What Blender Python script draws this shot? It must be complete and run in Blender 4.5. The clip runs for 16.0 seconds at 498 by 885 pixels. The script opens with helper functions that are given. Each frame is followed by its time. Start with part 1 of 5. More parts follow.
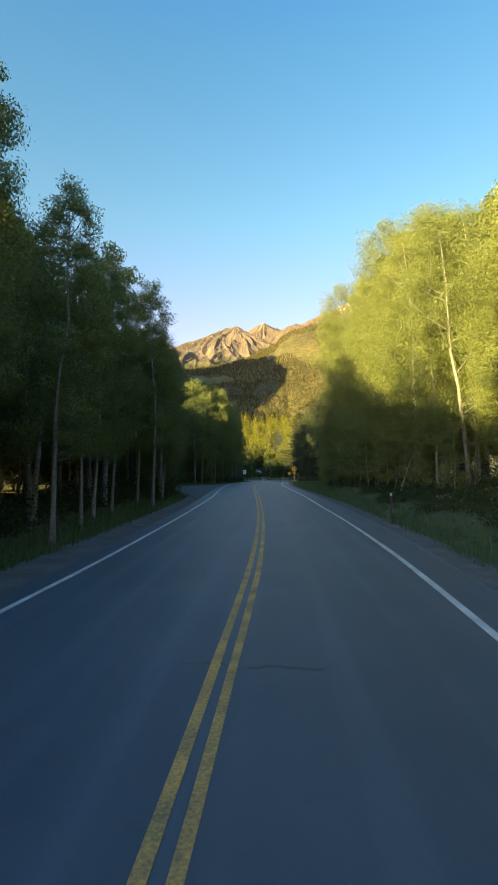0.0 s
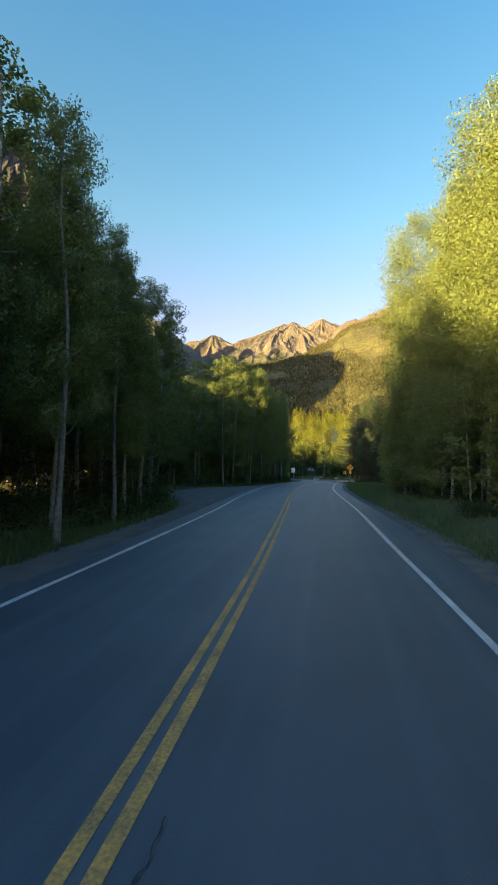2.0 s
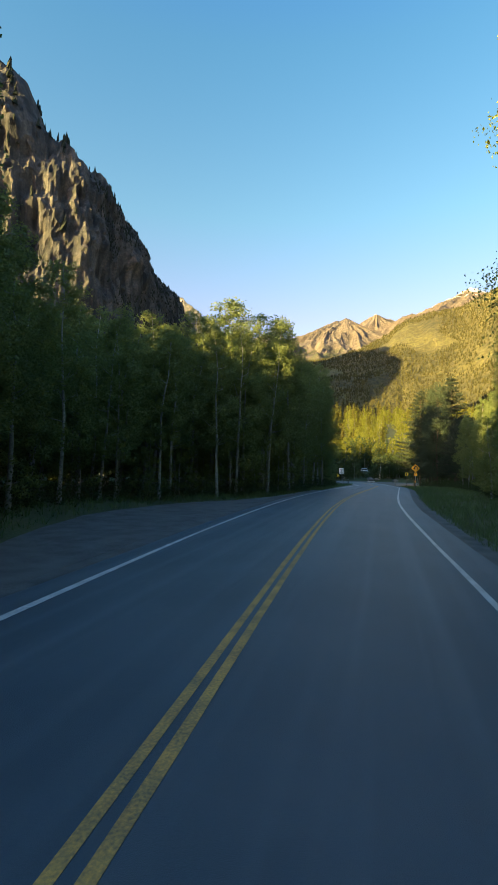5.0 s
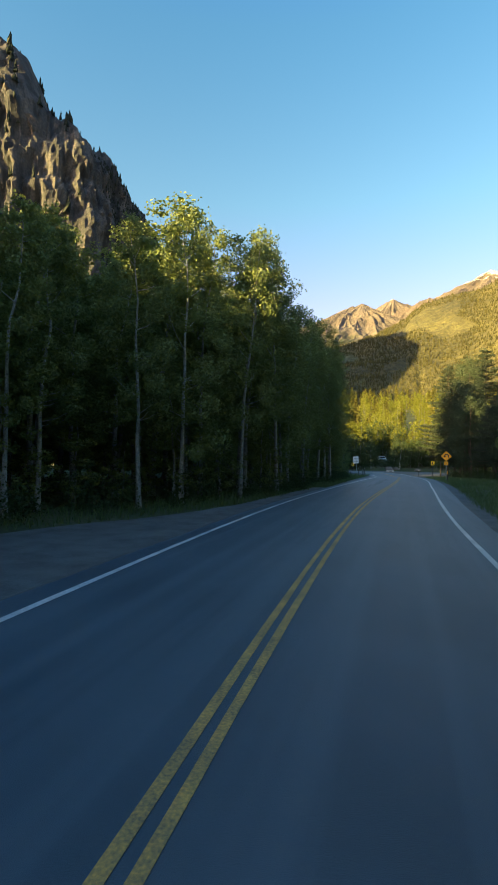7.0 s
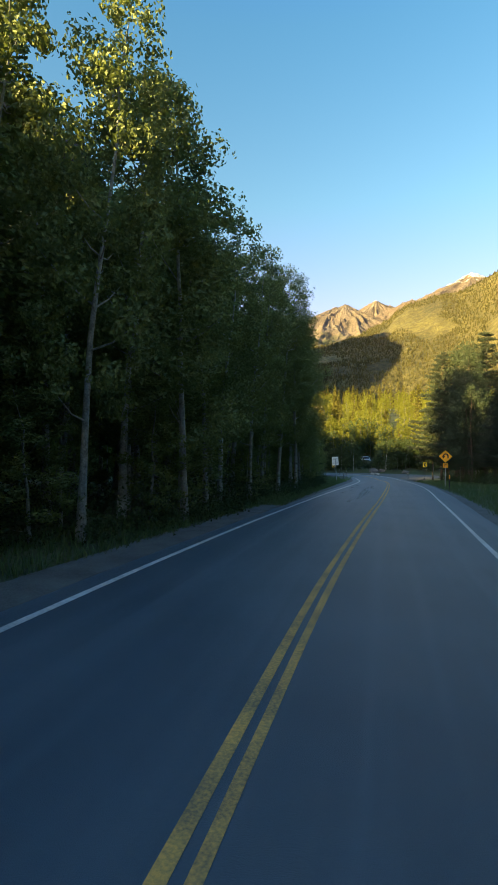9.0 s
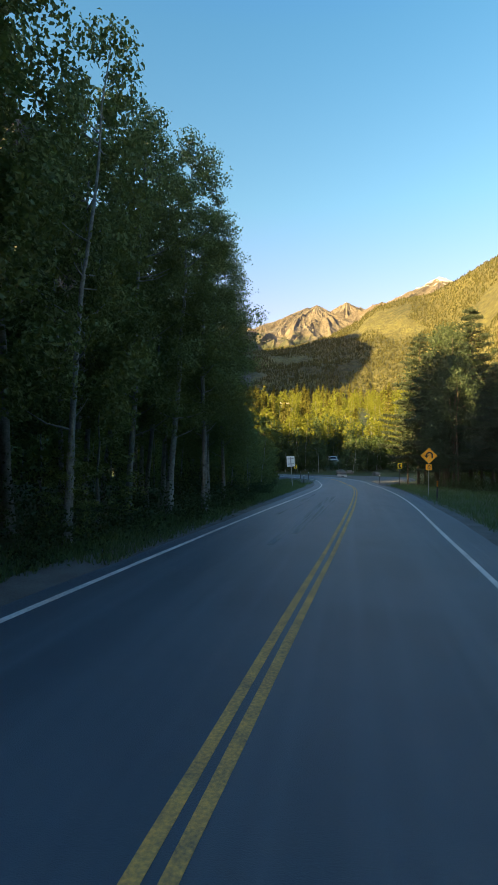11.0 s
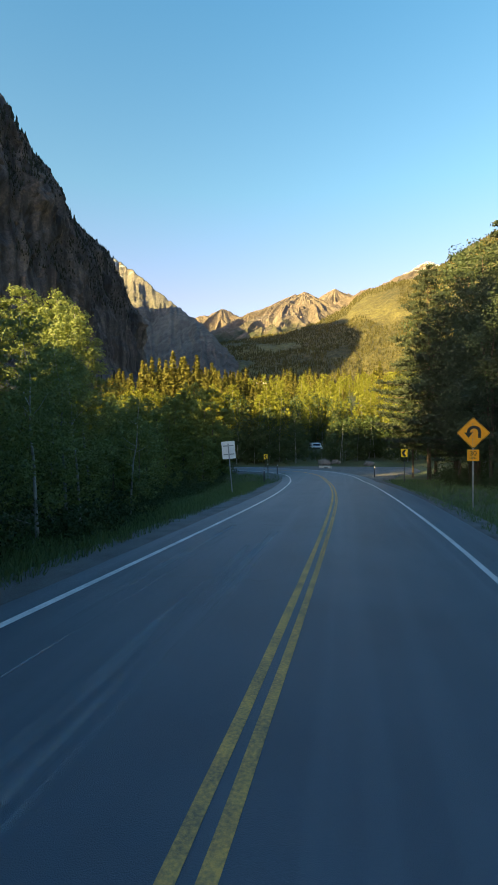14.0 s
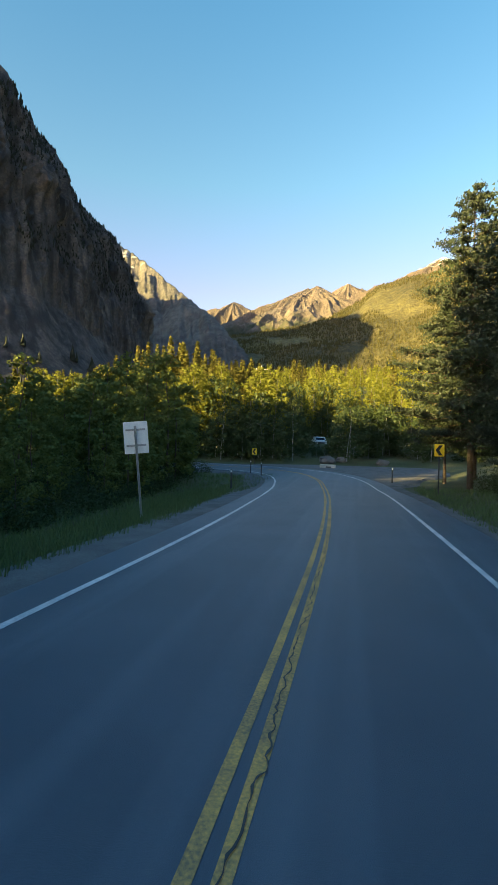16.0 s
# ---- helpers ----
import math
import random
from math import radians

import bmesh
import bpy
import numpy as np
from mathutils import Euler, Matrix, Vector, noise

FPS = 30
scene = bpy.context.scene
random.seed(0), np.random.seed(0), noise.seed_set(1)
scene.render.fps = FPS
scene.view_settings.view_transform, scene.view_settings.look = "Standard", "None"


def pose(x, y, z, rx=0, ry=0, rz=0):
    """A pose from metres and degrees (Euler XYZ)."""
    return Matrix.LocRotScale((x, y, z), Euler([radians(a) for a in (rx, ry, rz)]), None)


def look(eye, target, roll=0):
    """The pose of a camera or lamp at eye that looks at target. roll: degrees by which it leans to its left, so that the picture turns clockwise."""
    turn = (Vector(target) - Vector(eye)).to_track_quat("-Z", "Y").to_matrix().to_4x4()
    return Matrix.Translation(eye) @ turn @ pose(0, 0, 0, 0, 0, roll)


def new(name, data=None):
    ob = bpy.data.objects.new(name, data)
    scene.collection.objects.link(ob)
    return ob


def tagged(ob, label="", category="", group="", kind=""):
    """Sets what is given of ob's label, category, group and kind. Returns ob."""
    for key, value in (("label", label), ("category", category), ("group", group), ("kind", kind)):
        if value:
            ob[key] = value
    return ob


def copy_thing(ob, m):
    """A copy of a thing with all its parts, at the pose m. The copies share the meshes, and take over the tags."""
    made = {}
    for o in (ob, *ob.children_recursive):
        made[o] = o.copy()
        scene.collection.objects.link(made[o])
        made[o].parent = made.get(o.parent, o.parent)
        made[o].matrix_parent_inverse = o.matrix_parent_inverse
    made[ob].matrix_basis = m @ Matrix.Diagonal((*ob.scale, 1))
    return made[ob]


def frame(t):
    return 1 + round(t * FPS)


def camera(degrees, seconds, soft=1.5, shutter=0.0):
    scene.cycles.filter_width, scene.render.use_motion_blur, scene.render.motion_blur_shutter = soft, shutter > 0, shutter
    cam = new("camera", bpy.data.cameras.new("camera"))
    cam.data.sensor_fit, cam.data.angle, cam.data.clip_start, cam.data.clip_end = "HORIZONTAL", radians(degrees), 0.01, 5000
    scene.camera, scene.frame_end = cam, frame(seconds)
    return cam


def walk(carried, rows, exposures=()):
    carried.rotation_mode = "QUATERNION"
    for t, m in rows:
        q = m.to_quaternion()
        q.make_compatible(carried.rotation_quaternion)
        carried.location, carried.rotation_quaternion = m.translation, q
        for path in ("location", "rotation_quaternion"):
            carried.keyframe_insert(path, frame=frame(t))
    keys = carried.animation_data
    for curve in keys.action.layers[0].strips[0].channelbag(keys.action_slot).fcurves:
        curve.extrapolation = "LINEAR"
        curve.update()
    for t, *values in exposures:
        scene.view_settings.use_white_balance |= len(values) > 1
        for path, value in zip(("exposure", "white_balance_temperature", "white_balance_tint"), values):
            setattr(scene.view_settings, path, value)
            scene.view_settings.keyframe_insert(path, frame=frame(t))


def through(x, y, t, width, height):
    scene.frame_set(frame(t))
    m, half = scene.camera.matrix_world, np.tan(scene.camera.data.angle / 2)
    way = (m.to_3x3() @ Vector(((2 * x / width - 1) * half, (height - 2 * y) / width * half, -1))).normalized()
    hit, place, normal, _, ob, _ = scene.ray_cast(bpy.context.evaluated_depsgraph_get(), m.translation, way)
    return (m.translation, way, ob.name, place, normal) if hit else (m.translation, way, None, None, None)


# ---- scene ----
cam = camera(54.1, 16.0)
PATH = [
    (0, (-0.001, 0.000, 1.994), (-0.482, 9.976, 2.493), 0.39),
    (0.5, (0.272, 3.185, 2.023), (-0.333, 13.151, 2.580), 0.72),
    (1, (0.551, 6.367, 2.036), (-0.340, 16.317, 2.492), 1.05),
    (1.5, (0.780, 9.546, 2.045), (-0.383, 19.472, 2.397), 1.21),
    (2, (0.798, 12.722, 2.057), (-0.825, 22.581, 2.477), 1.38),
    (2.5, (0.760, 15.895, 2.062), (-0.986, 25.733, 2.476), 1.36),
    (3, (0.748, 19.065, 2.063), (-1.350, 28.837, 2.389), 1.69),
    (3.5, (0.668, 22.232, 2.086), (-1.669, 31.949, 2.423), 1.65),
    (4, (0.583, 25.396, 2.051), (-1.866, 35.085, 2.412), 1.77),
    (6.5, (-0.230, 41.174, 1.995), (-3.179, 50.722, 2.355), 1.06),
    (7, (-0.452, 44.322, 1.976), (-3.430, 53.867, 2.121), 1.05),
    (7.5, (-0.637, 47.468, 1.950), (-3.623, 57.010, 2.129), 1.04),
    (8, (-0.760, 50.612, 1.921), (-3.734, 60.158, 2.124), 1.07),
    (8.5, (-0.913, 53.756, 1.890), (-3.805, 63.327, 2.077), 1.10),
    (9, (-1.077, 56.899, 1.855), (-3.740, 66.536, 2.014), 1.08),
    (11.5, (-0.759, 72.605, 1.630), (-2.755, 82.402, 1.816), 1.08),
    (12, (-0.847, 75.748, 1.579), (-2.758, 85.562, 1.775), 0.84),
    (12.5, (-0.629, 78.892, 1.519), (-2.552, 88.705, 1.527), 0.69),
    (13, (-0.522, 82.039, 1.446), (-2.318, 91.876, 1.383), 0.28),
    (13.5, (-0.369, 85.188, 1.373), (-2.211, 95.017, 1.305), 0.22),
    (14, (-0.176, 88.340, 1.307), (-2.099, 98.154, 1.268), -0.03),
    (14.5, (-0.123, 91.496, 1.212), (-2.089, 101.301, 1.137), 0.13),
    (15, (-0.052, 94.656, 1.167), (-2.062, 104.452, 1.142), 0.13),
    (15.5, (-0.062, 97.821, 1.053), (-2.125, 107.606, 1.034), 0.50),
    (16, (0.000, 100.992, 0.927), (-2.111, 110.765, 0.775), 1.17),
]
walk(cam, [(t, look(eye, target, roll)) for t, eye, target, roll in PATH], [(0, 2.5, 5650, -9), (16, 2.5, 5650, -9)])

# ---- light ----
SUN_AZ, SUN_EL = radians(-140), radians(11.5)   # bearing from +y, clockwise; height
sun_dir = Vector((math.sin(SUN_AZ) * math.cos(SUN_EL), math.cos(SUN_AZ) * math.cos(SUN_EL), math.sin(SUN_EL)))
world = bpy.data.worlds.new("sky")
scene.world = world
world.use_nodes = True
wn = world.node_tree
sky = wn.nodes.new("ShaderNodeTexSky")
sky.sky_type, sky.sun_disc = "NISHITA", False
sky.sun_elevation, sky.sun_rotation = SUN_EL, SUN_AZ
sky.altitude, sky.air_density, sky.dust_density, sky.ozone_density = 1500, 1.0, 4.5, 0.9
# haze near the horizon turns the sky paler and warmer, and the thin air overhead deepens its blue
aim, rise, haze, tinted = wn.nodes.new("ShaderNodeTexCoord"), wn.nodes.new("ShaderNodeSeparateXYZ"), wn.nodes.new("ShaderNodeValToRGB"), wn.nodes.new("ShaderNodeVectorMath")
tinted.operation = "MULTIPLY"
for at, colour in ((0.0, (1.28, 0.87, 0.8)), (0.28, (1.28, 0.83, 0.82)), (0.45, (1.02, 1.0, 0.87)), (0.66, (0.79, 0.98, 0.97)), (0.78, (0.62, 0.9, 1.16)), (1.0, (0.48, 0.82, 1.3))):
    stop = haze.color_ramp.elements[0] if at == 0 else haze.color_ramp.elements[-1] if at == 1 else haze.color_ramp.elements.new(at)
    stop.color = (*colour, 1)
wn.links.new(aim.outputs["Generated"], rise.inputs[0])
wn.links.new(rise.outputs["Z"], haze.inputs[0])
wn.links.new(sky.outputs[0], tinted.inputs[0])
wn.links.new(haze.outputs[0], tinted.inputs[1])
wn.links.new(tinted.outputs[0], wn.nodes["Background"].inputs[0])
wn.nodes["Background"].inputs[1].default_value = 0.071
sun = new("sun", bpy.data.lights.new("sun", "SUN"))
sun.data.energy, sun.data.angle, sun.data.color = 5.0, radians(0.5), (1.0, 0.64, 0.205)
sun.matrix_world = look((0, 0, 300), Vector((0, 0, 300)) - sun_dir)


# ---- materials ----
def material(name, dark, light, scale=4.0, fine=40.0, rough=0.85, bump=0.3, bump_scale=60.0, metal=0.0, tint=None, spread=0.0):
    """Two scales of variation between two colours, with a fine relief; spread varies it from object to object."""
    m = bpy.data.materials.new(name)
    m.use_nodes = True
    nt = m.node_tree
    n, l = nt.nodes, nt.links
    bsdf = n["Principled BSDF"]
    bsdf.inputs["Roughness"].default_value, bsdf.inputs["Metallic"].default_value = rough, metal
    geo = n.new("ShaderNodeTexCoord")
    big, small = n.new("ShaderNodeTexNoise"), n.new("ShaderNodeTexNoise")
    big.inputs["Scale"].default_value, big.inputs["Detail"].default_value = scale, 6
    small.inputs["Scale"].default_value, small.inputs["Detail"].default_value = fine, 4
    for t in (big, small):
        l.new(geo.outputs["Object"], t.inputs["Vector"])
    mix = n.new("ShaderNodeMath")
    mix.operation, mix.inputs[1].default_value = "MULTIPLY_ADD", 0.5
    half = n.new("ShaderNodeMath")
    half.operation, half.inputs[1].default_value = "MULTIPLY", 0.5
    l.new(small.outputs["Fac"], half.inputs[0])
    l.new(big.outputs["Fac"], mix.inputs[0])
    l.new(half.outputs[0], mix.inputs[2])
    ramp = n.new("ShaderNodeValToRGB")
    ramp.color_ramp.elements[0].position, ramp.color_ramp.elements[1].position = 0.36, 0.64
    ramp.color_ramp.elements[0].color, ramp.color_ramp.elements[1].color = (*dark, 1), (*light, 1)
    if tint:
        e = ramp.color_ramp.elements.new(0.5)
        e.color = (*tint, 1)
    l.new(mix.outputs[0], ramp.inputs[0])
    colour = ramp.outputs[0]
    if spread:
        info, hsv, val = n.new("ShaderNodeObjectInfo"), n.new("ShaderNodeHueSaturation"), n.new("ShaderNodeMapRange")
        val.inputs["To Min"].default_value, val.inputs["To Max"].default_value = 1 - spread, 1 + spread
        l.new(info.outputs["Random"], val.inputs["Value"])
        l.new(val.outputs[0], hsv.inputs["Value"])
        l.new(colour, hsv.inputs["Color"])
        colour = hsv.outputs[0]
    l.new(colour, bsdf.inputs["Base Color"])
    if bump:
        b, bn = n.new("ShaderNodeBump"), n.new("ShaderNodeTexNoise")
        bn.inputs["Scale"].default_value, bn.inputs["Detail"].default_value = bump_scale, 5
        l.new(geo.outputs["Object"], bn.inputs["Vector"])
        b.inputs["Strength"].default_value, b.inputs["Distance"].default_value = bump, 0.02
        l.new(bn.outputs["Fac"], b.inputs["Height"])
        l.new(b.outputs[0], bsdf.inputs["Normal"])
    return m


def leaf_material(name, dark, light, through=0.45, gloss=0.05):
    """Leaves that let part of the light through; each leaf clump and each tree differs a little."""
    m = bpy.data.materials.new(name)
    m.use_nodes = True
    nt = m.node_tree
    n, l = nt.nodes, nt.links
    for node in list(n):
        n.remove(node)
    out, mix = n.new("ShaderNodeOutputMaterial"), n.new("ShaderNodeMixShader")
    dif, tra, glo, mix2 = n.new("ShaderNodeBsdfDiffuse"), n.new("ShaderNodeBsdfTranslucent"), n.new("ShaderNodeBsdfGlossy"), n.new("ShaderNodeMixShader")
    glo.inputs["Roughness"].default_value = 0.6
    geo, info = n.new("ShaderNodeNewGeometry"), n.new("ShaderNodeObjectInfo")
    add = n.new("ShaderNodeMath")
    add.operation, add.inputs[1].default_value = "MULTIPLY_ADD", 0.7
    part_of = n.new("ShaderNodeMath")
    part_of.operation, part_of.inputs[1].default_value = "MULTIPLY", 0.3
    ramp = n.new("ShaderNodeValToRGB")
    ramp.color_ramp.elements[0].color, ramp.color_ramp.elements[1].color = (*dark, 1), (*light, 1)
    l.new(geo.outputs["Random Per Island"], add.inputs[0])
    l.new(info.outputs["Random"], part_of.inputs[0])
    l.new(part_of.outputs[0], add.inputs[2])
    l.new(add.outputs[0], ramp.inputs[0])
    for node in (dif, tra):
        l.new(ramp.outputs[0], node.inputs["Color"])
    mix.inputs[0].default_value, mix2.inputs[0].default_value = through, gloss
    l.new(dif.outputs[0], mix.inputs[1])
    l.new(tra.outputs[0], mix.inputs[2])
    l.new(mix.outputs[0], mix2.inputs[1])
    l.new(glo.outputs[0], mix2.inputs[2])
    l.new(mix2.outputs[0], out.inputs[0])
    return m


def asphalt_material():
    """Worn asphalt: fine stone, blotches, and long pale streaks along the lanes."""
    m = material("asphalt", (0.056, 0.073, 0.096), (0.093, 0.113, 0.142), 0.5, 110, 0.5, 0.4, 140)
    n, l = m.node_tree.nodes, m.node_tree.links
    bsdf = n["Principled BSDF"]
    base = bsdf.inputs["Base Color"].links[0].from_socket
    co, mp, ns = n.new("ShaderNodeTexCoord"), n.new("ShaderNodeMapping"), n.new("ShaderNodeTexNoise")
    mp.inputs["Scale"].default_value = (2.2, 0.035, 1.0)
    ns.inputs["Scale"].default_value, ns.inputs["Detail"].default_value = 1.0, 5
    rng_, mul = n.new("ShaderNodeMapRange"), n.new("ShaderNodeMix")
    rng_.inputs["From Min"].default_value, rng_.inputs["From Max"].default_value = 0.48, 0.72
    mul.data_type, mul.blend_type = "RGBA", "MIX"
    mul.inputs[7].default_value = (0.12, 0.142, 0.172, 1)
    l.new(co.outputs["Object"], mp.inputs["Vector"])
    l.new(mp.outputs[0], ns.inputs["Vector"])
    l.new(ns.outputs["Fac"], rng_.inputs["Value"])
    rng_.inputs["To Max"].default_value = 0.75
    l.new(rng_.outputs[0], mul.inputs[0])
    l.new(base, mul.inputs[6])
    l.new(mul.outputs[2], bsdf.inputs["Base Color"])
    return m


ASPHALT = asphalt_material()
TAR = material("tar_seal", (0.018, 0.018, 0.019), (0.035, 0.035, 0.036), 4.0, 50, 0.5, 0.2, 80)
GRAVEL = material("gravel", (0.072, 0.071, 0.07), (0.165, 0.161, 0.156), 1.5, 35, 0.95, 0.8, 45)
YELLOW = material("yellow_paint", (0.24, 0.17, 0.085), (0.74, 0.42, 0.10), 2.5, 40, 0.7, 0.3, 120)
WHITE = material("white_paint", (0.44, 0.42, 0.41), (0.80, 0.76, 0.74), 2.0, 30, 0.7, 0.3, 120)
SOIL = material("soil", (0.045, 0.05, 0.02), (0.10, 0.10, 0.045), 0.4, 9, 0.95, 0.8, 14, tint=(0.06, 0.075, 0.025))
GRASS = leaf_material("grass_blade", (0.06, 0.1, 0.03), (0.145, 0.2, 0.058))
LEAF = leaf_material("aspen_leaf", (0.108, 0.145, 0.036), (0.205, 0.235, 0.045), 0.34, 0.06)
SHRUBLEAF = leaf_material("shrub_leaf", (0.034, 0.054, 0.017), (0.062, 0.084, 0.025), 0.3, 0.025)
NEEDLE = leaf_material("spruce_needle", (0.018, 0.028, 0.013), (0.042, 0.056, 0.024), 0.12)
# evening gold of the sunlit slope is put into these two colours
CONIFER = leaf_material("sunlit_conifer", (0.055, 0.058, 0.016), (0.15, 0.138, 0.03), 0.25, 0.008)
FARLEAF = leaf_material("far_aspen_leaf", (0.12, 0.128, 0.02), (0.19, 0.195, 0.027), 0.3, 0.008)
BARK = material("aspen_bark", (0.12, 0.12, 0.115), (0.37, 0.365, 0.35), 5.0, 18, 0.85, 0.5, 30, spread=0.2)
WOOD = material("weathered_wood", (0.17, 0.145, 0.115), (0.46, 0.41, 0.34), 3.0, 25, 0.9, 0.6, 30)
DARKBARK = material("spruce_bark", (0.05, 0.038, 0.028), (0.12, 0.09, 0.065), 3.0, 20, 0.9, 0.6, 25)
STEEL = material("galvanised_steel", (0.28, 0.29, 0.30), (0.45, 0.46, 0.47), 6.0, 40, 0.45, 0.1, 60, metal=0.6)
ALUMINIUM = material("sign_aluminium", (0.70, 0.71, 0.71), (0.82, 0.82, 0.82), 3.0, 20, 0.5, 0.05, 60)
LEMON = material("chevron_yellow", (0.86, 0.56, 0.012), (0.92, 0.62, 0.02), 3.0, 12, 0.45, 0.03, 60)
SIGNYELLOW = material("sign_yellow", (0.96, 0.39, 0.006), (1.0, 0.44, 0.012), 3.0, 12, 0.45, 0.03, 60)
BLACK = material("black_film", (0.012, 0.012, 0.012), (0.03, 0.03, 0.03), 3.0, 20, 0.5, 0.05, 60)
POSTDARK = material("dark_post", (0.03, 0.03, 0.032), (0.07, 0.07, 0.07), 3.0, 20, 0.7, 0.1, 60)
REFLECT = material("white_reflector", (0.65, 0.66, 0.66), (0.8, 0.8, 0.8), 3.0, 20, 0.3, 0.02, 60)
CONCRETE = material("concrete", (0.30, 0.29, 0.27), (0.48, 0.47, 0.44), 2.0, 25, 0.9, 0.4, 40)
CARPAINT = material("white_car_paint", (0.66, 0.67, 0.68), (0.78, 0.78, 0.78), 1.0, 10, 0.3, 0.0)
RUBBER = material("rubber", (0.012, 0.012, 0.012), (0.03, 0.03, 0.03), 6.0, 40, 0.9, 0.2, 60)
CARGLASS = material("dark_glass", (0.01, 0.012, 0.014), (0.02, 0.022, 0.025), 1.0, 8, 0.08, 0.0)


def part(name, bm, mat, parent=None, label=""):
    """Links a bmesh as one mesh object under a thing or under a part."""
    me = bpy.data.meshes.new(name)
    bm.to_mesh(me)
    bm.free()
    me.materials.append(mat)
    ob = new(name, me)
    ob.parent = parent
    return tagged(ob, label) if label else ob


def raw_mesh(name, verts, faces, mat, parent=None, smooth=False):
    me = bpy.data.meshes.new(name)
    me.from_pydata(verts.tolist() if hasattr(verts, "tolist") else verts, [], faces.tolist() if hasattr(faces, "tolist") else faces)
    me.materials.append(mat)
    if smooth:
        me.polygons.foreach_set("use_smooth", [True] * len(me.polygons))
    me.update()
    ob = new(name, me)
    ob.parent = parent
    return ob


def empty(name, m=Matrix(), **tags):
    ob = new(name)
    ob.matrix_basis = m
    return tagged(ob, **tags)


def bm_box(bm, size, centre, turn=Matrix(), bevel=0.0):
    made = bmesh.ops.create_cube(bm, size=1.0, matrix=Matrix.Translation(centre) @ turn @ Matrix.Diagonal((*size, 1)))
    if bevel:
        edges = list({e for v in made["verts"] for e in v.link_edges})
        bmesh.ops.bevel(bm, geom=edges, offset=bevel, segments=2, affect="EDGES", profile=0.5)


# ---- the road's line ----
LINE = [(-2.6, -45), (-1.7, -25), (-1.05, -8), (-0.6, 4), (-0.4, 10), (-0.36, 16), (-0.45, 22), (-0.66, 28), (-0.95, 34), (-1.3, 40), (-1.62, 46),
        (-1.85, 52), (-1.98, 58), (-1.97, 64), (-1.8, 70), (-1.56, 76), (-1.3, 82), (-1.09, 88), (-0.92, 94), (-0.79, 100), (-0.71, 106),
        (-0.72, 112), (-0.9, 118), (-1.2, 124), (-1.7, 130), (-2.5, 135.5), (-4.2, 140.5), (-7.2, 144), (-11.5, 146), (-18, 147.5), (-30, 149), (-50, 150), (-80, 151)]


def smooth_line(nodes, step=1.0):
    """Catmull-Rom through the nodes, resampled at even steps."""
    pts = [Vector(p) for p in nodes]
    fine = []
    for i in range(len(pts) - 1):
        a, b, c, d = pts[max(i - 1, 0)], pts[i], pts[i + 1], pts[min(i + 2, len(pts) - 1)]
        for k in range(12):
            u = k / 12
            fine.append(0.5 * (2 * b + (c - a) * u + (2 * a - 5 * b + 4 * c - d) * u * u + (3 * b - a - 3 * c + d) * u ** 3))
    fine.append(pts[-1])
    out = [fine[0]]
    left = step
    for p, q in zip(fine, fine[1:]):
        gap = (q - p).length
        while gap >= left:
            p = p + (q - p) * (left / gap)
            gap = (q - p).length
            out.append(p)
            left = step
        left -= gap
    return np.array([tuple(p) for p in out])


CENTRE = smooth_line(LINE)
TANGENT = np.gradient(CENTRE, axis=0)
TANGENT /= np.linalg.norm(TANGENT, axis=1)[:, None]
NORMAL = np.stack([TANGENT[:, 1], -TANGENT[:, 0]], 1)      # to the right


def road_z(y):
    """The road's height along the plan: a gentle crest."""
    u = np.clip(np.asarray(y, float), -20, 130) / 100
    return 0.522 * u - 1.172 * u ** 2 - 0.365 * u ** 3


ROADZ = road_z(CENTRE[:, 1])


def road_frame(x, y):
    """Offset from the road's centre (right positive) and the road's height beside each place."""
    x, y = np.atleast_1d(x).astype(float), np.atleast_1d(y).astype(float)
    off, z = np.empty(len(x)), np.empty(len(x))
    for a in range(0, len(x), 4000):
        dx, dy = x[a:a + 4000, None] - CENTRE[None, :, 0], y[a:a + 4000, None] - CENTRE[None, :, 1]
        d2 = dx * dx + dy * dy
        i = d2.argmin(1)
        r = np.arange(len(i))
        side = dx[r, i] * NORMAL[i, 0] + dy[r, i] * NORMAL[i, 1]
        off[a:a + 4000] = np.sign(side + 1e-9) * np.sqrt(d2[r, i])
        z[a:a + 4000] = ROADZ[i]
    return off, z


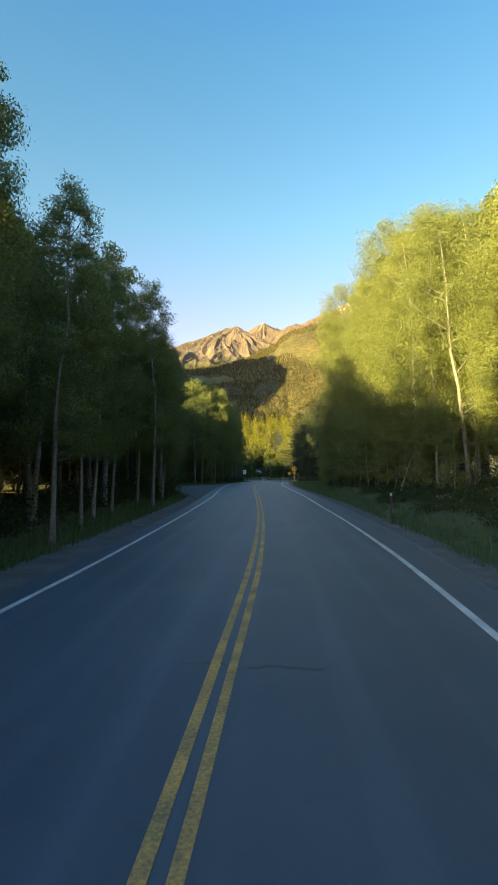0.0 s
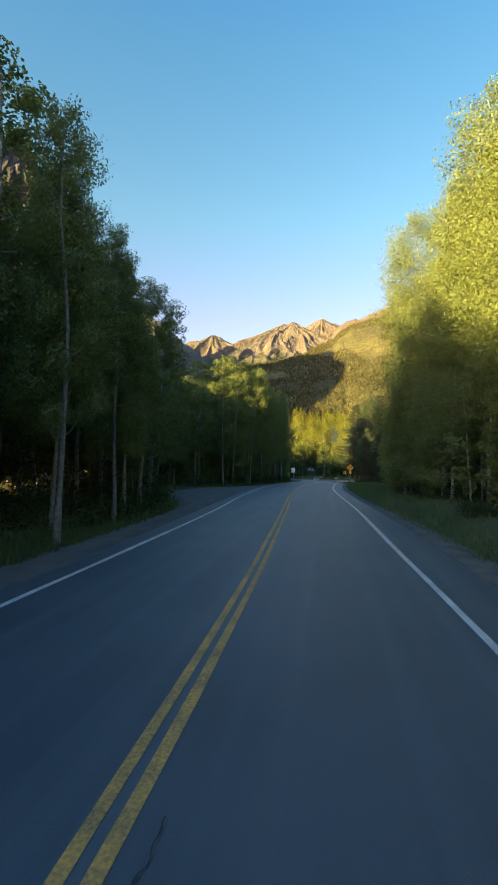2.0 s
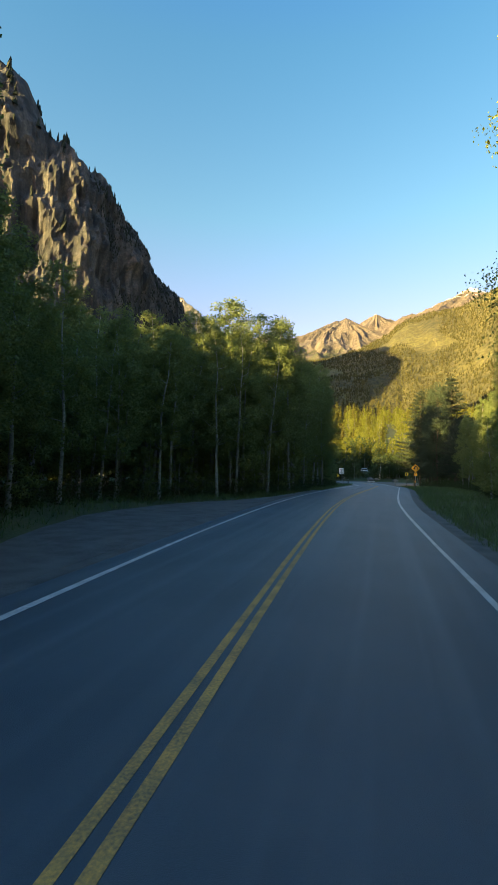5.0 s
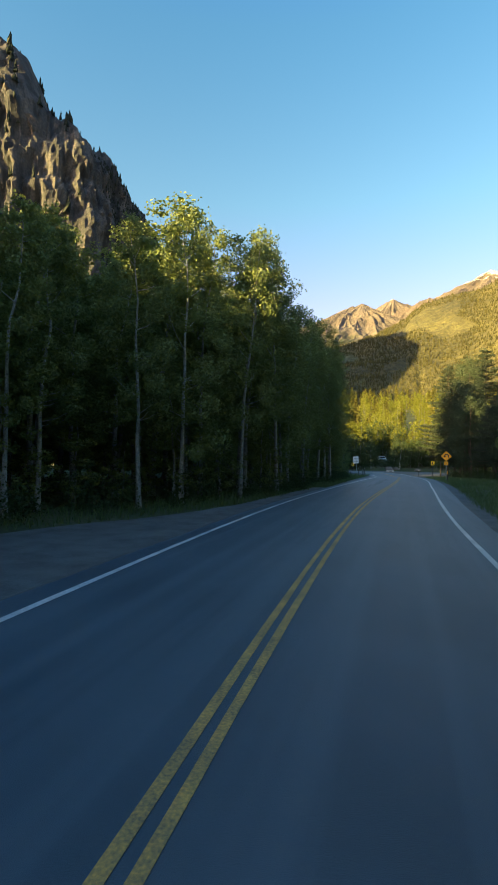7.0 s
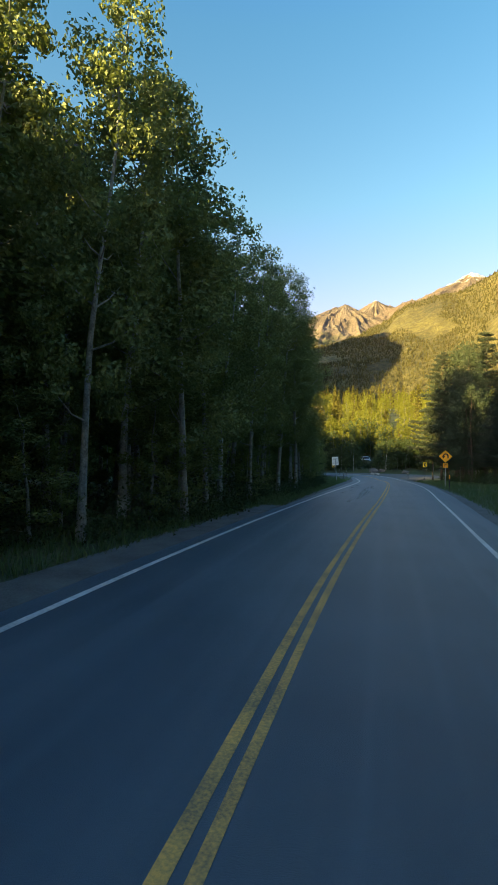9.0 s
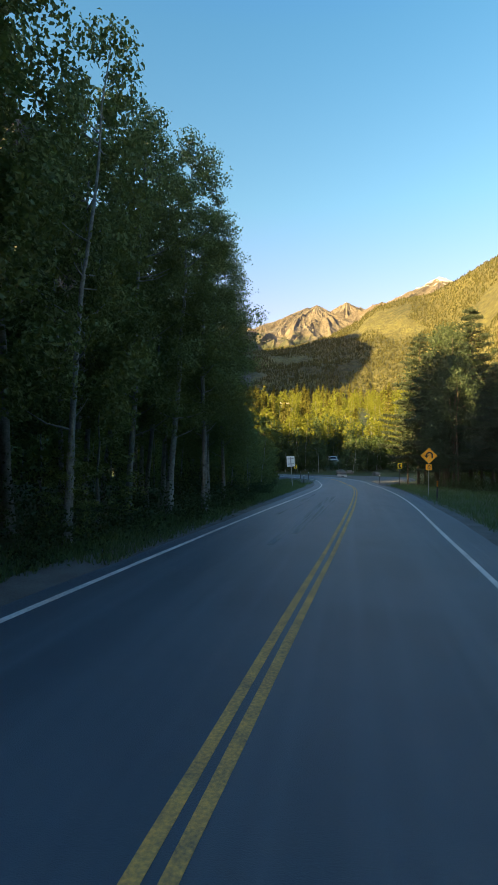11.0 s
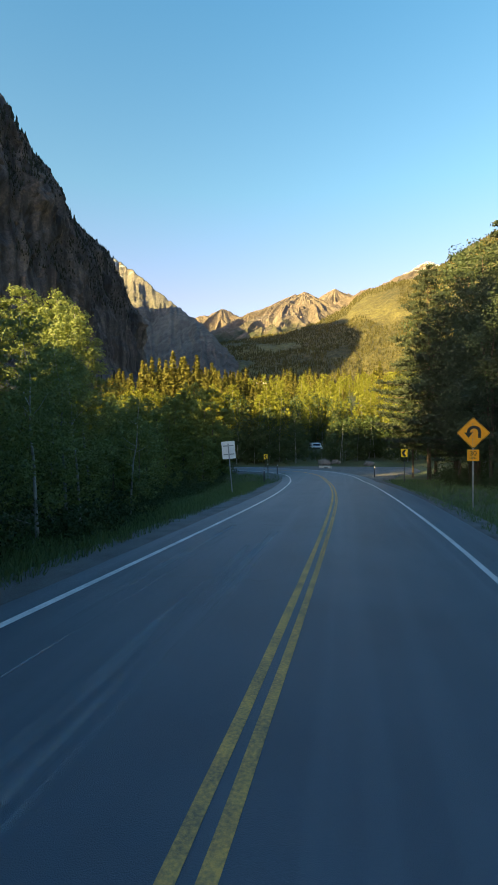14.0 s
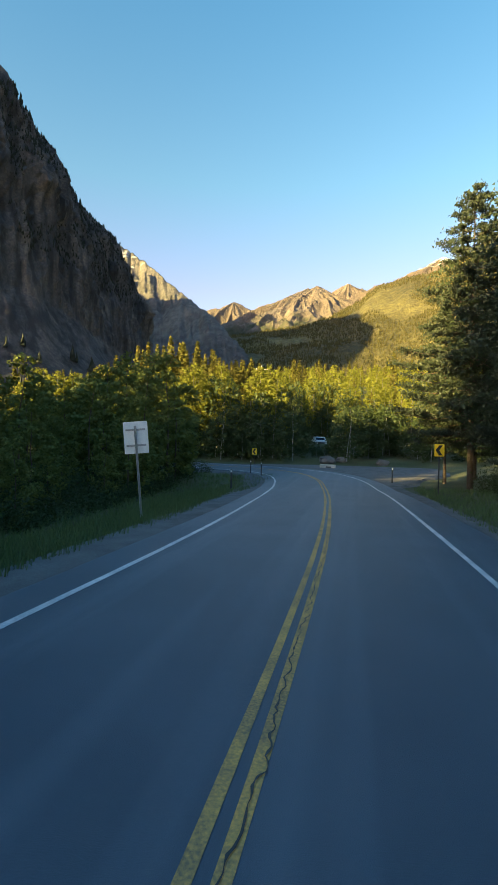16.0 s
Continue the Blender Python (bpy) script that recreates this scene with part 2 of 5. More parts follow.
def ribbon(name, a, b, lift, mat, s0=0, s1=None, jitter=0.0, thick=0.0, rows=None, seed=1, shift_by=None, sink=0.0):
    """A strip along the road between two offsets from its centre, as one mesh of real thickness."""
    idx = np.arange(s0, len(CENTRE) if s1 is None else s1)
    rng = np.random.default_rng(seed)
    offs = rows if rows else [a, b]
    vs = []
    for k, o in enumerate(offs):
        o = np.full(len(idx), o, float)
        if shift_by:
            drift = np.interp(CENTRE[idx, 1], *shift_by) * (CENTRE[idx, 0] > -6)
            o += np.convolve(np.pad(drift, 6, "edge"), np.ones(13) / 13, "valid")
        if jitter and k in (0, len(offs) - 1):
            o += np.convolve(rng.normal(0, jitter, len(idx) + 4), np.ones(5) / 5, "valid")
        p = CENTRE[idx] + NORMAL[idx] * o[:, None]
        crown = -0.012 * np.abs(o)
        if abs(offs[k]) > 5.1:
            crown = crown - sink
        vs.append(np.column_stack([p, ROADZ[idx] + lift + crown]))
    n, m = len(idx), len(offs)
    verts = np.concatenate(vs)
    faces = [(k * n + i, (k + 1) * n + i, (k + 1) * n + i + 1, k * n + i + 1) for k in range(m - 1) for i in range(n - 1)]
    if thick:
        low = verts.copy()
        low[:, 2] -= thick
        base = len(verts)
        verts = np.concatenate([verts, low])
        for k in (0, m - 1):
            for i in range(n - 1):
                q = (k * n + i, k * n + i + 1, base + k * n + i + 1, base + k * n + i)
                faces.append(q if k == 0 else q[::-1])
    return raw_mesh(name, verts, faces, mat)


def index_at(y):
    return int(np.abs(CENTRE[:, 1] - y)[: np.argmax(CENTRE[:, 1] > 138)].argmin())


PULLOUT_Y = (28, 29, 33, 37.7, 42.7, 48.7, 55.5, 59, 64, 70, 74, 76)
PULLOUT_X = (-4.0, -4.6, -5.6, -6.9, -9.2, -10.4, -9.4, -7.8, -6.8, -6.2, -5.6, -5.0)


def ground_z(x, y):
    """Height of the ground: road bed, verges and banks, woods, and the slope beyond the bend."""
    x, y = np.atleast_1d(x).astype(float), np.atleast_1d(y).astype(float)
    off, z = road_frame(x, y)
    a = np.abs(off)
    lay = np.interp(a, [0, 3.6, 5.2, 7, 12, 30, 80, 5000], [-0.12, -0.16, -0.16, -0.05, 0.1, 0.2, 0.2, 0.2])
    right = (off > 0) & (y < 70)
    lay = lay + np.where(right, np.interp(a, [4.8, 7.5, 14, 40], [0, 0.45, 1.2, 2.0]), 0) * np.clip((60 - y) / 25, 0, 1)
    low = (off < 0) & (x < 0) & (y > 100) & (y < 146)
    lay = lay - np.where(low, np.interp(a, [5, 9, 25, 80], [0, 0.4, 1.6, 2.0]), 0) * np.clip((y - 100) / 12, 0, 1)
    rim = np.interp(y, PULLOUT_Y, PULLOUT_X)
    pull = np.clip((x - rim + 0.6) / 0.9, 0, 1) * ((off < 0) & (y > 28) & (y < 76))
    yard = np.clip(np.minimum(9.5 - x, np.minimum(y - 131, 156.5 - y)) / 1.5, 0, 1) * (x > -16)
    lay = lay * (1 - np.maximum(pull, yard)) - 0.2 * np.maximum(pull, yard)
    lay = lay + np.interp(y, [153, 200, 250, 300, 420, 520, 800, 4000], [0, 4.0, 9.5, 16, 32, 46, 58, 80])
    bump = np.array([noise.noise((px * 0.12, py * 0.12, 3.0)) * 0.25 + noise.noise((px * 0.5, py * 0.5, 7.0)) * 0.08 for px, py in zip(x, y)])
    return z + lay + bump * np.clip((a - 4.2) / 3, 0, 1) * (1 - np.maximum(pull, yard))


def build_ground():
    far = np.geomspace(70, 4700, 22)
    xs = np.concatenate([-far[::-1], np.arange(-68, -20, 2.0), np.arange(-20, 20, 0.7), np.arange(20, 70, 2.0), far])
    ys = np.concatenate([-np.geomspace(40, 4700, 18)[::-1], np.arange(-38, 0, 2.0), np.arange(0, 160, 0.8), np.arange(160, 260, 3.0), np.geomspace(262, 4700, 22)])
    gx, gy = np.meshgrid(xs, ys)
    z = ground_z(gx.ravel(), gy.ravel())
    verts = np.column_stack([gx.ravel(), gy.ravel(), z])
    nx, ny = len(xs), len(ys)
    i, j = np.meshgrid(np.arange(nx - 1), np.arange(ny - 1))
    q = (j * nx + i).ravel()
    faces = np.column_stack([q, q + 1, q + nx + 1, q + nx])
    tagged(raw_mesh("ground", verts, faces, SOIL, smooth=True), "dim forest floor of soil, litter and green undergrowth", "ground", kind="structure")


build_ground()
tagged(ribbon("road", -3.75, 4.15, 0.0, ASPHALT, thick=0.12, jitter=0.06, rows=[-3.75, -1.8, 0, 1.8, 4.15]), "worn grey asphalt two-lane mountain road", "road", kind="structure")
for side in (-1, 1):
    rows = [3.4, 4.5, 5.0, 5.5] if side > 0 else [-5.5, -4.9, -4.3, -3.2]
    tagged(ribbon("shoulder", 0, 0, -0.03, GRAVEL, jitter=0.22, thick=0.2, rows=rows, seed=3 + side, sink=0.22), "grey gravel shoulder beside the asphalt", "shoulder", kind="structure")
for o in (-0.09, 0.09):
    tagged(ribbon("centre_line", o - 0.048, o + 0.048, 0.006, YELLOW, s1=len(CENTRE) - 20, jitter=0.012, shift_by=((0, 5, 15, 24, 30, 38, 60, 80, 95, 108, 125), (0.12, 0.12, 0, -0.12, -0.15, -0.1, 0, 0.08, 0.13, 0.1, 0)), seed=int(o * 100) + 40), "worn yellow painted no-passing line", "road marking", group="double yellow centre line", kind="structure")
for o, drift in ((-3.1, ((0, 7, 17, 27, 33, 43, 60, 84, 90, 97, 104, 111, 122, 135), (-0.1, -0.1, -0.14, -0.08, 0.05, -0.1, -0.15, -0.26, -0.2, 0.0, 0.06, 0.16, 0.1, 0.1))),
                 (3.1, ((0, 6, 10, 16, 20, 26, 33, 42, 70, 86, 97, 104, 109, 115, 123, 135), (0.12, 0.12, 0.08, 0.1, -0.06, -0.17, 0.07, 0.2, 0.1, -0.1, 0.05, -0.06, -0.2, -0.27, -0.1, 0.1)))):
    tagged(ribbon("edge_line", o - 0.06, o + 0.06, 0.006, WHITE, jitter=0.015, seed=int(o * 10) + 60, shift_by=drift), "worn white painted edge line", "road marking", kind="structure")



def worn_streak_material():
    """Pale scuffed binder over the asphalt, broken up lengthwise."""
    m = material("worn_streak", (0.30, 0.31, 0.325), (0.40, 0.41, 0.425), 1.0, 90, 0.8, 0.3, 130)
    n, l = m.node_tree.nodes, m.node_tree.links
    out = n["Material Output"]
    co, mp, ns, mr = n.new("ShaderNodeTexCoord"), n.new("ShaderNodeMapping"), n.new("ShaderNodeTexNoise"), n.new("ShaderNodeMapRange")
    clear, mix = n.new("ShaderNodeBsdfTransparent"), n.new("ShaderNodeMixShader")
    mp.inputs["Scale"].default_value = (6.0, 0.22, 1.0)
    ns.inputs["Detail"].default_value = 6
    ns.inputs["Scale"].default_value = 1.0
    mr.inputs["From Min"].default_value, mr.inputs["From Max"].default_value, mr.inputs["To Max"].default_value = 0.42, 0.66, 0.42
    l.new(co.outputs["Object"], mp.inputs["Vector"])
    l.new(mp.outputs[0], ns.inputs["Vector"])
    l.new(ns.outputs["Fac"], mr.inputs["Value"])
    l.new(mr.outputs[0], mix.inputs[0])
    l.new(clear.outputs[0], mix.inputs[1])
    l.new(n["Principled BSDF"].outputs[0], mix.inputs[2])
    l.new(mix.outputs[0], out.inputs["Surface"])
    return m


STREAK = worn_streak_material()
for y0, y1, a, b in ((81, 100, -1.5, -1.3), (83, 102, -1.25, -1.02), (86, 101, -0.98, -0.9), (88, 103, -2.62, -2.45), (90, 101, -2.3, -2.22)):
    tagged(ribbon("worn_streak", a, b, 0.004, STREAK, s0=index_at(y0), s1=index_at(y1), jitter=0.06, seed=int(y0)), "pale scuffed streak worn along the asphalt lane", "road wear", group="worn streaks", kind="structure")


def road_crack(y0, y1, off):
    """A thin jagged crack along the worn centre line."""
    rng = np.random.default_rng(71)
    ys = np.arange(y0, y1, 0.05)
    wander = np.convolve(rng.normal(0, 0.03, len(ys) + 2), np.ones(3) / 3, "valid") + 0.015 * np.sin(ys * 2.3)
    x = np.interp(ys, CENTRE[:150, 1], CENTRE[:150, 0]) + off + wander
    w = np.clip(rng.normal(0.006, 0.003, len(ys)), 0.002, 0.014)
    z = road_z(ys) + 0.012
    verts = np.concatenate([np.column_stack([x - w, ys, z]), np.column_stack([x + w, ys, z])])
    n = len(ys)
    faces = [(i, n + i, n + i + 1, i + 1) for i in range(n - 1)]
    tagged(raw_mesh("road_crack", verts, faces, TAR), "thin jagged crack along the worn yellow line", "crack", kind="structure")


road_crack(98, 114, 0.21)
road_crack(10.6, 15.5, 0.3)


def patch(name, outline, lift, mat, label):
    """A flat-lying patch of gravel that follows the ground, with an uneven rim."""
    bm = bmesh.new()
    rng = random.Random(5)
    ring = smooth_line(outline + [outline[0]], 1.2)[:-1]
    cx, cy = ring.mean(0)
    rings = []
    for k in (1.0, 0.96, 0.8, 0.55, 0.3):
        pts = [(cx + (x - cx) * k + rng.uniform(-0.12, 0.12), cy + (y - cy) * k + rng.uniform(-0.12, 0.12)) for x, y in ring]
        _, rz = road_frame([p[0] for p in pts], [p[1] for p in pts])
        rings.append([bm.verts.new((p[0], p[1], z + lift - (0.16 if k == 1.0 else 0))) for p, z in zip(pts, rz)])
    _, rz = road_frame([cx], [cy])
    mid = bm.verts.new((cx, cy, rz[0] + lift))
    n = len(ring)
    for a, b in zip(rings, rings[1:]):
        for i in range(n):
            bm.faces.new((a[i], a[(i + 1) % n], b[(i + 1) % n], b[i]))
    for i in range(n):
        bm.faces.new((rings[-1][i], rings[-1][(i + 1) % n], mid))
    bmesh.ops.recalc_face_normals(bm, faces=bm.faces)
    tagged(part(name, bm, mat), label, "gravel", kind="structure")


patch("pullout", [(-3.9, 28), (-4.6, 29), (-5.6, 33), (-6.9, 37.7), (-9.2, 42.7), (-10.4, 48.7), (-9.4, 55.5), (-7.8, 59), (-6.8, 64), (-6.2, 70), (-5.6, 74), (-4.7, 76), (-4.9, 70), (-5.2, 60), (-5.0, 50), (-4.6, 42), (-4.0, 34)], -0.055, GRAVEL, "grey gravel pullout beside the road")
patch("gravel_apron", [(1.2, 131), (4.0, 135), (5.4, 140), (8.6, 147), (8.0, 155), (1, 155.5), (-8, 153.5), (-14, 151), (-9, 149.2), (-5.2, 146.6), (-2.0, 143), (0.2, 137.5)], -0.06, GRAVEL, "pale gravel apron on the outside of the bend")


# ---- trees ----
def tube(path, radii, sides=6):
    """Rings round a path; returns verts and quads."""
    path = np.asarray(path, float)
    verts, faces = [], []
    for k, (p, r) in enumerate(zip(path, radii)):
        d = path[min(k + 1, len(path) - 1)] - path[max(k - 1, 0)]
        d /= np.linalg.norm(d) + 1e-9
        u = np.cross(d, (0.3, 0.9, 0.1)); u /= np.linalg.norm(u); v = np.cross(d, u)
        for i in range(sides):
            a = 2 * math.pi * i / sides
            verts.append(p + r * (math.cos(a) * u + math.sin(a) * v))
    for k in range(len(path) - 1):
        for i in range(sides):
            j = (i + 1) % sides
            faces.append((k * sides + i, k * sides + j, (k + 1) * sides + j, (k + 1) * sides + i))
    return np.array(verts), faces


class Pile:
    """Collects pieces of geometry for one mesh."""
    def __init__(self):
        self.v, self.f, self.n = [], [], 0

    def add(self, verts, faces):
        self.v.append(verts)
        self.f += [tuple(i + self.n for i in q) for q in faces]
        self.n += len(verts)

    def mesh(self, name, mat, parent=None, smooth=False):
        return raw_mesh(name, np.concatenate(self.v), self.f, mat, parent, smooth)


def leaf_cards(rng, centres, size, wide=0.42, facing=None):
    """One small folded leaf of four corners at each place, turned at random or roughly to the side that it faces."""
    n = len(centres)
    a, b = rng.normal(size=(n, 3)), rng.normal(size=(n, 3))
    if facing is not None:
        face = facing + rng.normal(0, 0.45, (n, 3))
        face /= np.linalg.norm(face, axis=1)[:, None]
        a -= (a * face).sum(1)[:, None] * face
        b = np.cross(face, a)
    a /= np.linalg.norm(a, axis=1)[:, None]
    b -= (a * b).sum(1)[:, None] * a; b /= np.linalg.norm(b, axis=1)[:, None]
    c = np.cross(a, b)
    s = size * rng.uniform(0.65, 1.3, n)[:, None]
    fold = c * s * 0.18
    v = np.stack([centres - a * s * 0.55, centres + b * s * wide + fold, centres + a * s * 0.55, centres - b * s * wide + fold], 1).reshape(-1, 3)
    f = np.arange(4 * n).reshape(-1, 4)
    return v, f


def aspen(seed, height, crown_from, radius, leaves, size, clumps, limbs=10, leaf=None, bark=None):
    """A tall slender aspen: pale trunk with thin limbs, and an uneven crown of many leaves in clumps."""
    rng = np.random.default_rng(seed)
    tree = empty("aspen_tree")
    t = np.linspace(0, 1, 9)
    sway = np.cumsum(rng.normal(0, 0.012 * height, (9, 2)), 0) * t[:, None]
    path = np.column_stack([sway, t * height * 0.97])
    pile = Pile()
    pile.add(*tube(path, 0.0085 * height * (1 - 0.88 * t) * np.where(t == 0, 1.35, 1), 7))
    tips = []
    for _ in range(limbs):
        u = rng.uniform(crown_from * 0.75, 0.93)
        base = np.array([np.interp(u, t, path[:, k]) for k in range(3)])
        ang, reach = rng.uniform(0, 2 * math.pi), radius * rng.uniform(0.35, 0.75) * (1 - max(0, u - 0.55) * 1.3)
        tip = base + [math.cos(ang) * reach, math.sin(ang) * reach, reach * rng.uniform(0.3, 0.9)]
        mid = (base + tip) / 2 + [0, 0, -0.08 * reach]
        pile.add(*tube([base, mid, tip], np.array([0.0022, 0.0014, 0.0005]) * height, 4))
        tips.append(tip)
    pile.mesh("trunk", bark or BARK, tree, True)
    # the crown: rounded boughs on an uneven spindle, leafy on their upper and outer sides, with gaps between
    boughs = []
    for k in range(clumps):
        u = crown_from + (0.99 - crown_from) * (k + rng.uniform(0, 1)) / clumps
        v = (u - crown_from) / (1 - crown_from)
        wide = radius * (max(0.0, math.sin(math.pi * min(1, 0.16 + 0.84 * v) ** 0.8)) ** 0.7 * 0.95 + 0.05)
        ang = k * 2.4 + rng.uniform(-0.7, 0.7)
        lobe = rng.uniform(0.62, 1.08)
        rr = wide * lobe * 0.72
        axis = [np.interp(min(u, 1), t, path[:, j]) for j in range(2)]
        boughs.append((axis[0] + rr * math.cos(ang), axis[1] + rr * math.sin(ang), u * height, max(0.3, radius * rng.uniform(0.2, 0.36) * (0.55 + 0.45 * wide / radius)), math.cos(ang), math.sin(ang)))
    boughs += [(*p, radius * rng.uniform(0.12, 0.22), 0.0, 0.0) for p in tips]
    share = np.array([g[3] ** 1.7 for g in boughs])
    per = (share / share.sum() * leaves).astype(int) + 2
    pos, out = [], []
    for (bx, by, bz, br, ox, oy), k in zip(boughs, per):
        d = rng.normal(size=(k, 3))
        d /= np.linalg.norm(d, axis=1)[:, None]
        out.append(d)
        d = d + (0.35 * ox, 0.35 * oy, 0.35)
        lump = 1 + 0.22 * np.sin(d[:, 0] * 5 + bx * 3) * np.sin(d[:, 1] * 5 + by * 3) + 0.12 * np.sin(d[:, 2] * 9 + bz)
        r = br * lump * np.where(rng.random(k) < 0.3, rng.uniform(0.2, 0.8, k), rng.uniform(0.72, 1.0, k)) + rng.normal(0, 0.03, k)
        pos.append(np.array([bx, by, bz]) + d * r[:, None] * (1, 1, 0.78))
    pos = np.concatenate(pos)
    v, f = leaf_cards(rng, pos, size, facing=np.concatenate(out) * 0.9)
    raw_mesh("crown", v, f, leaf or LEAF, tree)
    return tree


def spruce(seed, height, radius, tiers, per_tier, size, low=0.08, needle=None):
    """A conifer: straight trunk and tiers of drooping boughs set with needle sprays."""
    rng = np.random.default_rng(seed)
    tree = empty("spruce_tree")
    pile = Pile()
    t = np.linspace(0, 1, 6)
    pile.add(*tube(np.column_stack([0 * t, 0 * t, t * height]), 0.011 * height * (1 - 0.93 * t), 7))
    pos = []
    for k in range(tiers):
        u = low + (0.985 - low) * (k / (tiers - 1)) ** 0.9
        wide = radius * (1 - u) ** 0.75 * rng.uniform(0.6, 1.15) + 0.1
        n = max(4, int(7 * (1 - 0.4 * u)))
        for b in range(n):
            ang = 2 * math.pi * (b + rng.uniform(-0.35, 0.35)) / n + k
            reach = wide * rng.uniform(0.7, 1.1)
            drop = -0.22 * reach * rng.uniform(0.5, 1.4)
            d = np.array([math.cos(ang), math.sin(ang), 0])
            base = np.array([0, 0, u * height])
            if u < 0.6:
                pile.add(*tube([base, base + d * reach * 0.6 + [0, 0, drop * 0.8]], [0.0025 * height, 0.0008 * height], 3))
            m = max(3, int(per_tier / n * (0.4 + wide / radius)))
            w = rng.uniform(0.12, 1, m)
            p = base + d * (w * reach)[:, None]
            p[:, 2] += drop * w ** 1.3 + rng.normal(0, 0.07 * radius * 0.5, m)
            side = np.array([-d[1], d[0], 0])
            p += side * (rng.normal(0, 0.16, m) * reach * (1.1 - w * 0.6))[:, None]
            pos.append(p)
    pile.mesh("trunk", DARKBARK, tree, True)
    v, f = leaf_cards(rng, np.concatenate(pos), size * 1.5, 0.2 if size < 0.25 else 0.36)
    raw_mesh("crown", v, f, needle or NEEDLE, tree)
    return tree


def pine(seed, height, radius, boughs, per_tuft, size):
    """An old conifer: boughs of uneven length that sweep out level, each set with flat tufts of needles, sky between them."""
    rng = np.random.default_rng(seed)
    tree = empty("spruce_tree")
    pile = Pile()
    t = np.linspace(0, 1, 8)
    sway = np.cumsum(rng.normal(0, 0.006 * height, (8, 2)), 0) * t[:, None]
    path = np.column_stack([sway, t * height])
    pile.add(*tube(path, 0.0115 * height * (1 - 0.95 * t), 8))
    pos = []
    for k in range(boughs):
        u = 0.17 + 0.81 * (k + rng.uniform(0, 1)) / boughs
        ang = k * 2.4 + rng.uniform(-0.5, 0.5)
        reach = radius * min(1.0, (1.02 - u) * 1.55) ** 0.85 * rng.uniform(0.5, 1.15) + 0.25
        rise = reach * (rng.uniform(-0.22, 0.08) + 0.35 * max(0, u - 0.6))
        base = np.array([np.interp(u, t, path[:, j]) for j in range(3)])
        way = np.array([math.cos(ang), math.sin(ang), 0])
        mid = base + way * reach * 0.55 + [0, 0, rise * 0.4 - 0.05 * reach]
        tip = base + way * reach + [0, 0, rise + 0.1 * reach]
        pile.add(*tube([base, mid, tip], np.array([0.0032, 0.002, 0.0006]) * height * (1.1 - 0.7 * u), 4))
        n = max(2, int(reach * 2.6))
        for q in range(n):
            w = 0.28 + 0.74 * (q + rng.uniform(0, 1)) / n
            c = (base * (1 - w) ** 2 + mid * 2 * w * (1 - w) + tip * w * w) if w < 1 else tip
            across = rng.normal(0, 0.2) * reach * (1.15 - w) ** 0.7
            c = c + np.array([-way[1], way[0], 0]) * across + [0, 0, 0.05]
            r = rng.uniform(0.28, 0.5) * (0.6 + 0.4 * min(1, reach / 2))
            d = rng.normal(0, 0.5, (per_tuft, 3)) * (r, r, r * 0.42)
            pos.append(c + d)
    pos.append(np.column_stack([rng.normal(0, 0.1, (60, 2)) + path[-1, :2], height * rng.uniform(0.94, 1.01, 60)]))
    pile.mesh("trunk", DARKBARK, tree, True)
    v, f = leaf_cards(rng, np.concatenate(pos), size, 0.24)
    raw_mesh("crown", v, f, NEEDLE, tree)
    return tree


ASPENS = [aspen(11 + k, 16.0, (0.24, 0.30, 0.18, 0.34, 0.26)[k], (2.6, 2.3, 2.8, 2.2, 2.5)[k], 11500, 0.132, 50, 14) for k in range(5)]
NEARASPENS = [aspen(14 + k, 16.0, (0.26, 0.3, 0.22)[k], (2.6, 2.9, 2.5)[k], 34000, 0.088, 60, 18) for k in range(3)]
MIDASPENS = [aspen(21 + k, 16.0, (0.24, 0.3, 0.2)[k], (2.7, 2.4, 2.8)[k], 9000, 0.135, 40, 6) for k in range(3)]
BROAD = [aspen(111 + k, 17.0, (0.12, 0.16, 0.1)[k], (4.0, 3.6, 4.3)[k], 40000, 0.078, 64, 16) for k in range(3)]
YOUNG = [aspen(31 + k, 8.0, 0.1, (1.7, 1.5, 1.85)[k], 4200, 0.11, 34, 6) for k in range(3)]
# hedge leaves darker than the aspens': shade is put into their colour
HEDGELEAF = leaf_material("shaded_hedge_leaf", (0.085, 0.11, 0.028), (0.17, 0.195, 0.042), 0.3, 0.025)
HEDGE = [aspen(35 + k, 8.0, 0.08, (1.9, 2.1)[k], 2600, 0.18, 28, 3, HEDGELEAF, DARKBARK) for k in range(2)]
BACKASPENS = [aspen(41 + k, 15.0, 0.08, 2.6, 480, 0.7, 40, 1) for k in range(2)]
# dark shrub leaf on these bushes stands in for shade below the wood
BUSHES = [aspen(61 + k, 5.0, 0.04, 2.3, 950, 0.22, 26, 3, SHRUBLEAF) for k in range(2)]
# darker copy of the aspen bark, with shade put into the colour
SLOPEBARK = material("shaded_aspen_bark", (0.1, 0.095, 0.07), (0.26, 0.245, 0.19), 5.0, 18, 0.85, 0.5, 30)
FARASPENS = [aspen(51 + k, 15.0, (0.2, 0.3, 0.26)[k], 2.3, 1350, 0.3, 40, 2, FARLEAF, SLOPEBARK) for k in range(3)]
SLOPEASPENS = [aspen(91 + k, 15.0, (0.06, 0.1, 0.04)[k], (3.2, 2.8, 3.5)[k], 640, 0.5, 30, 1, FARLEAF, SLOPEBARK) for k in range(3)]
# leaves and bark darkened: shade at the bend is put into their colour
DARKLEAF = leaf_material("shaded_cottonwood_leaf", (0.026, 0.042, 0.016), (0.058, 0.08, 0.026), 0.25)
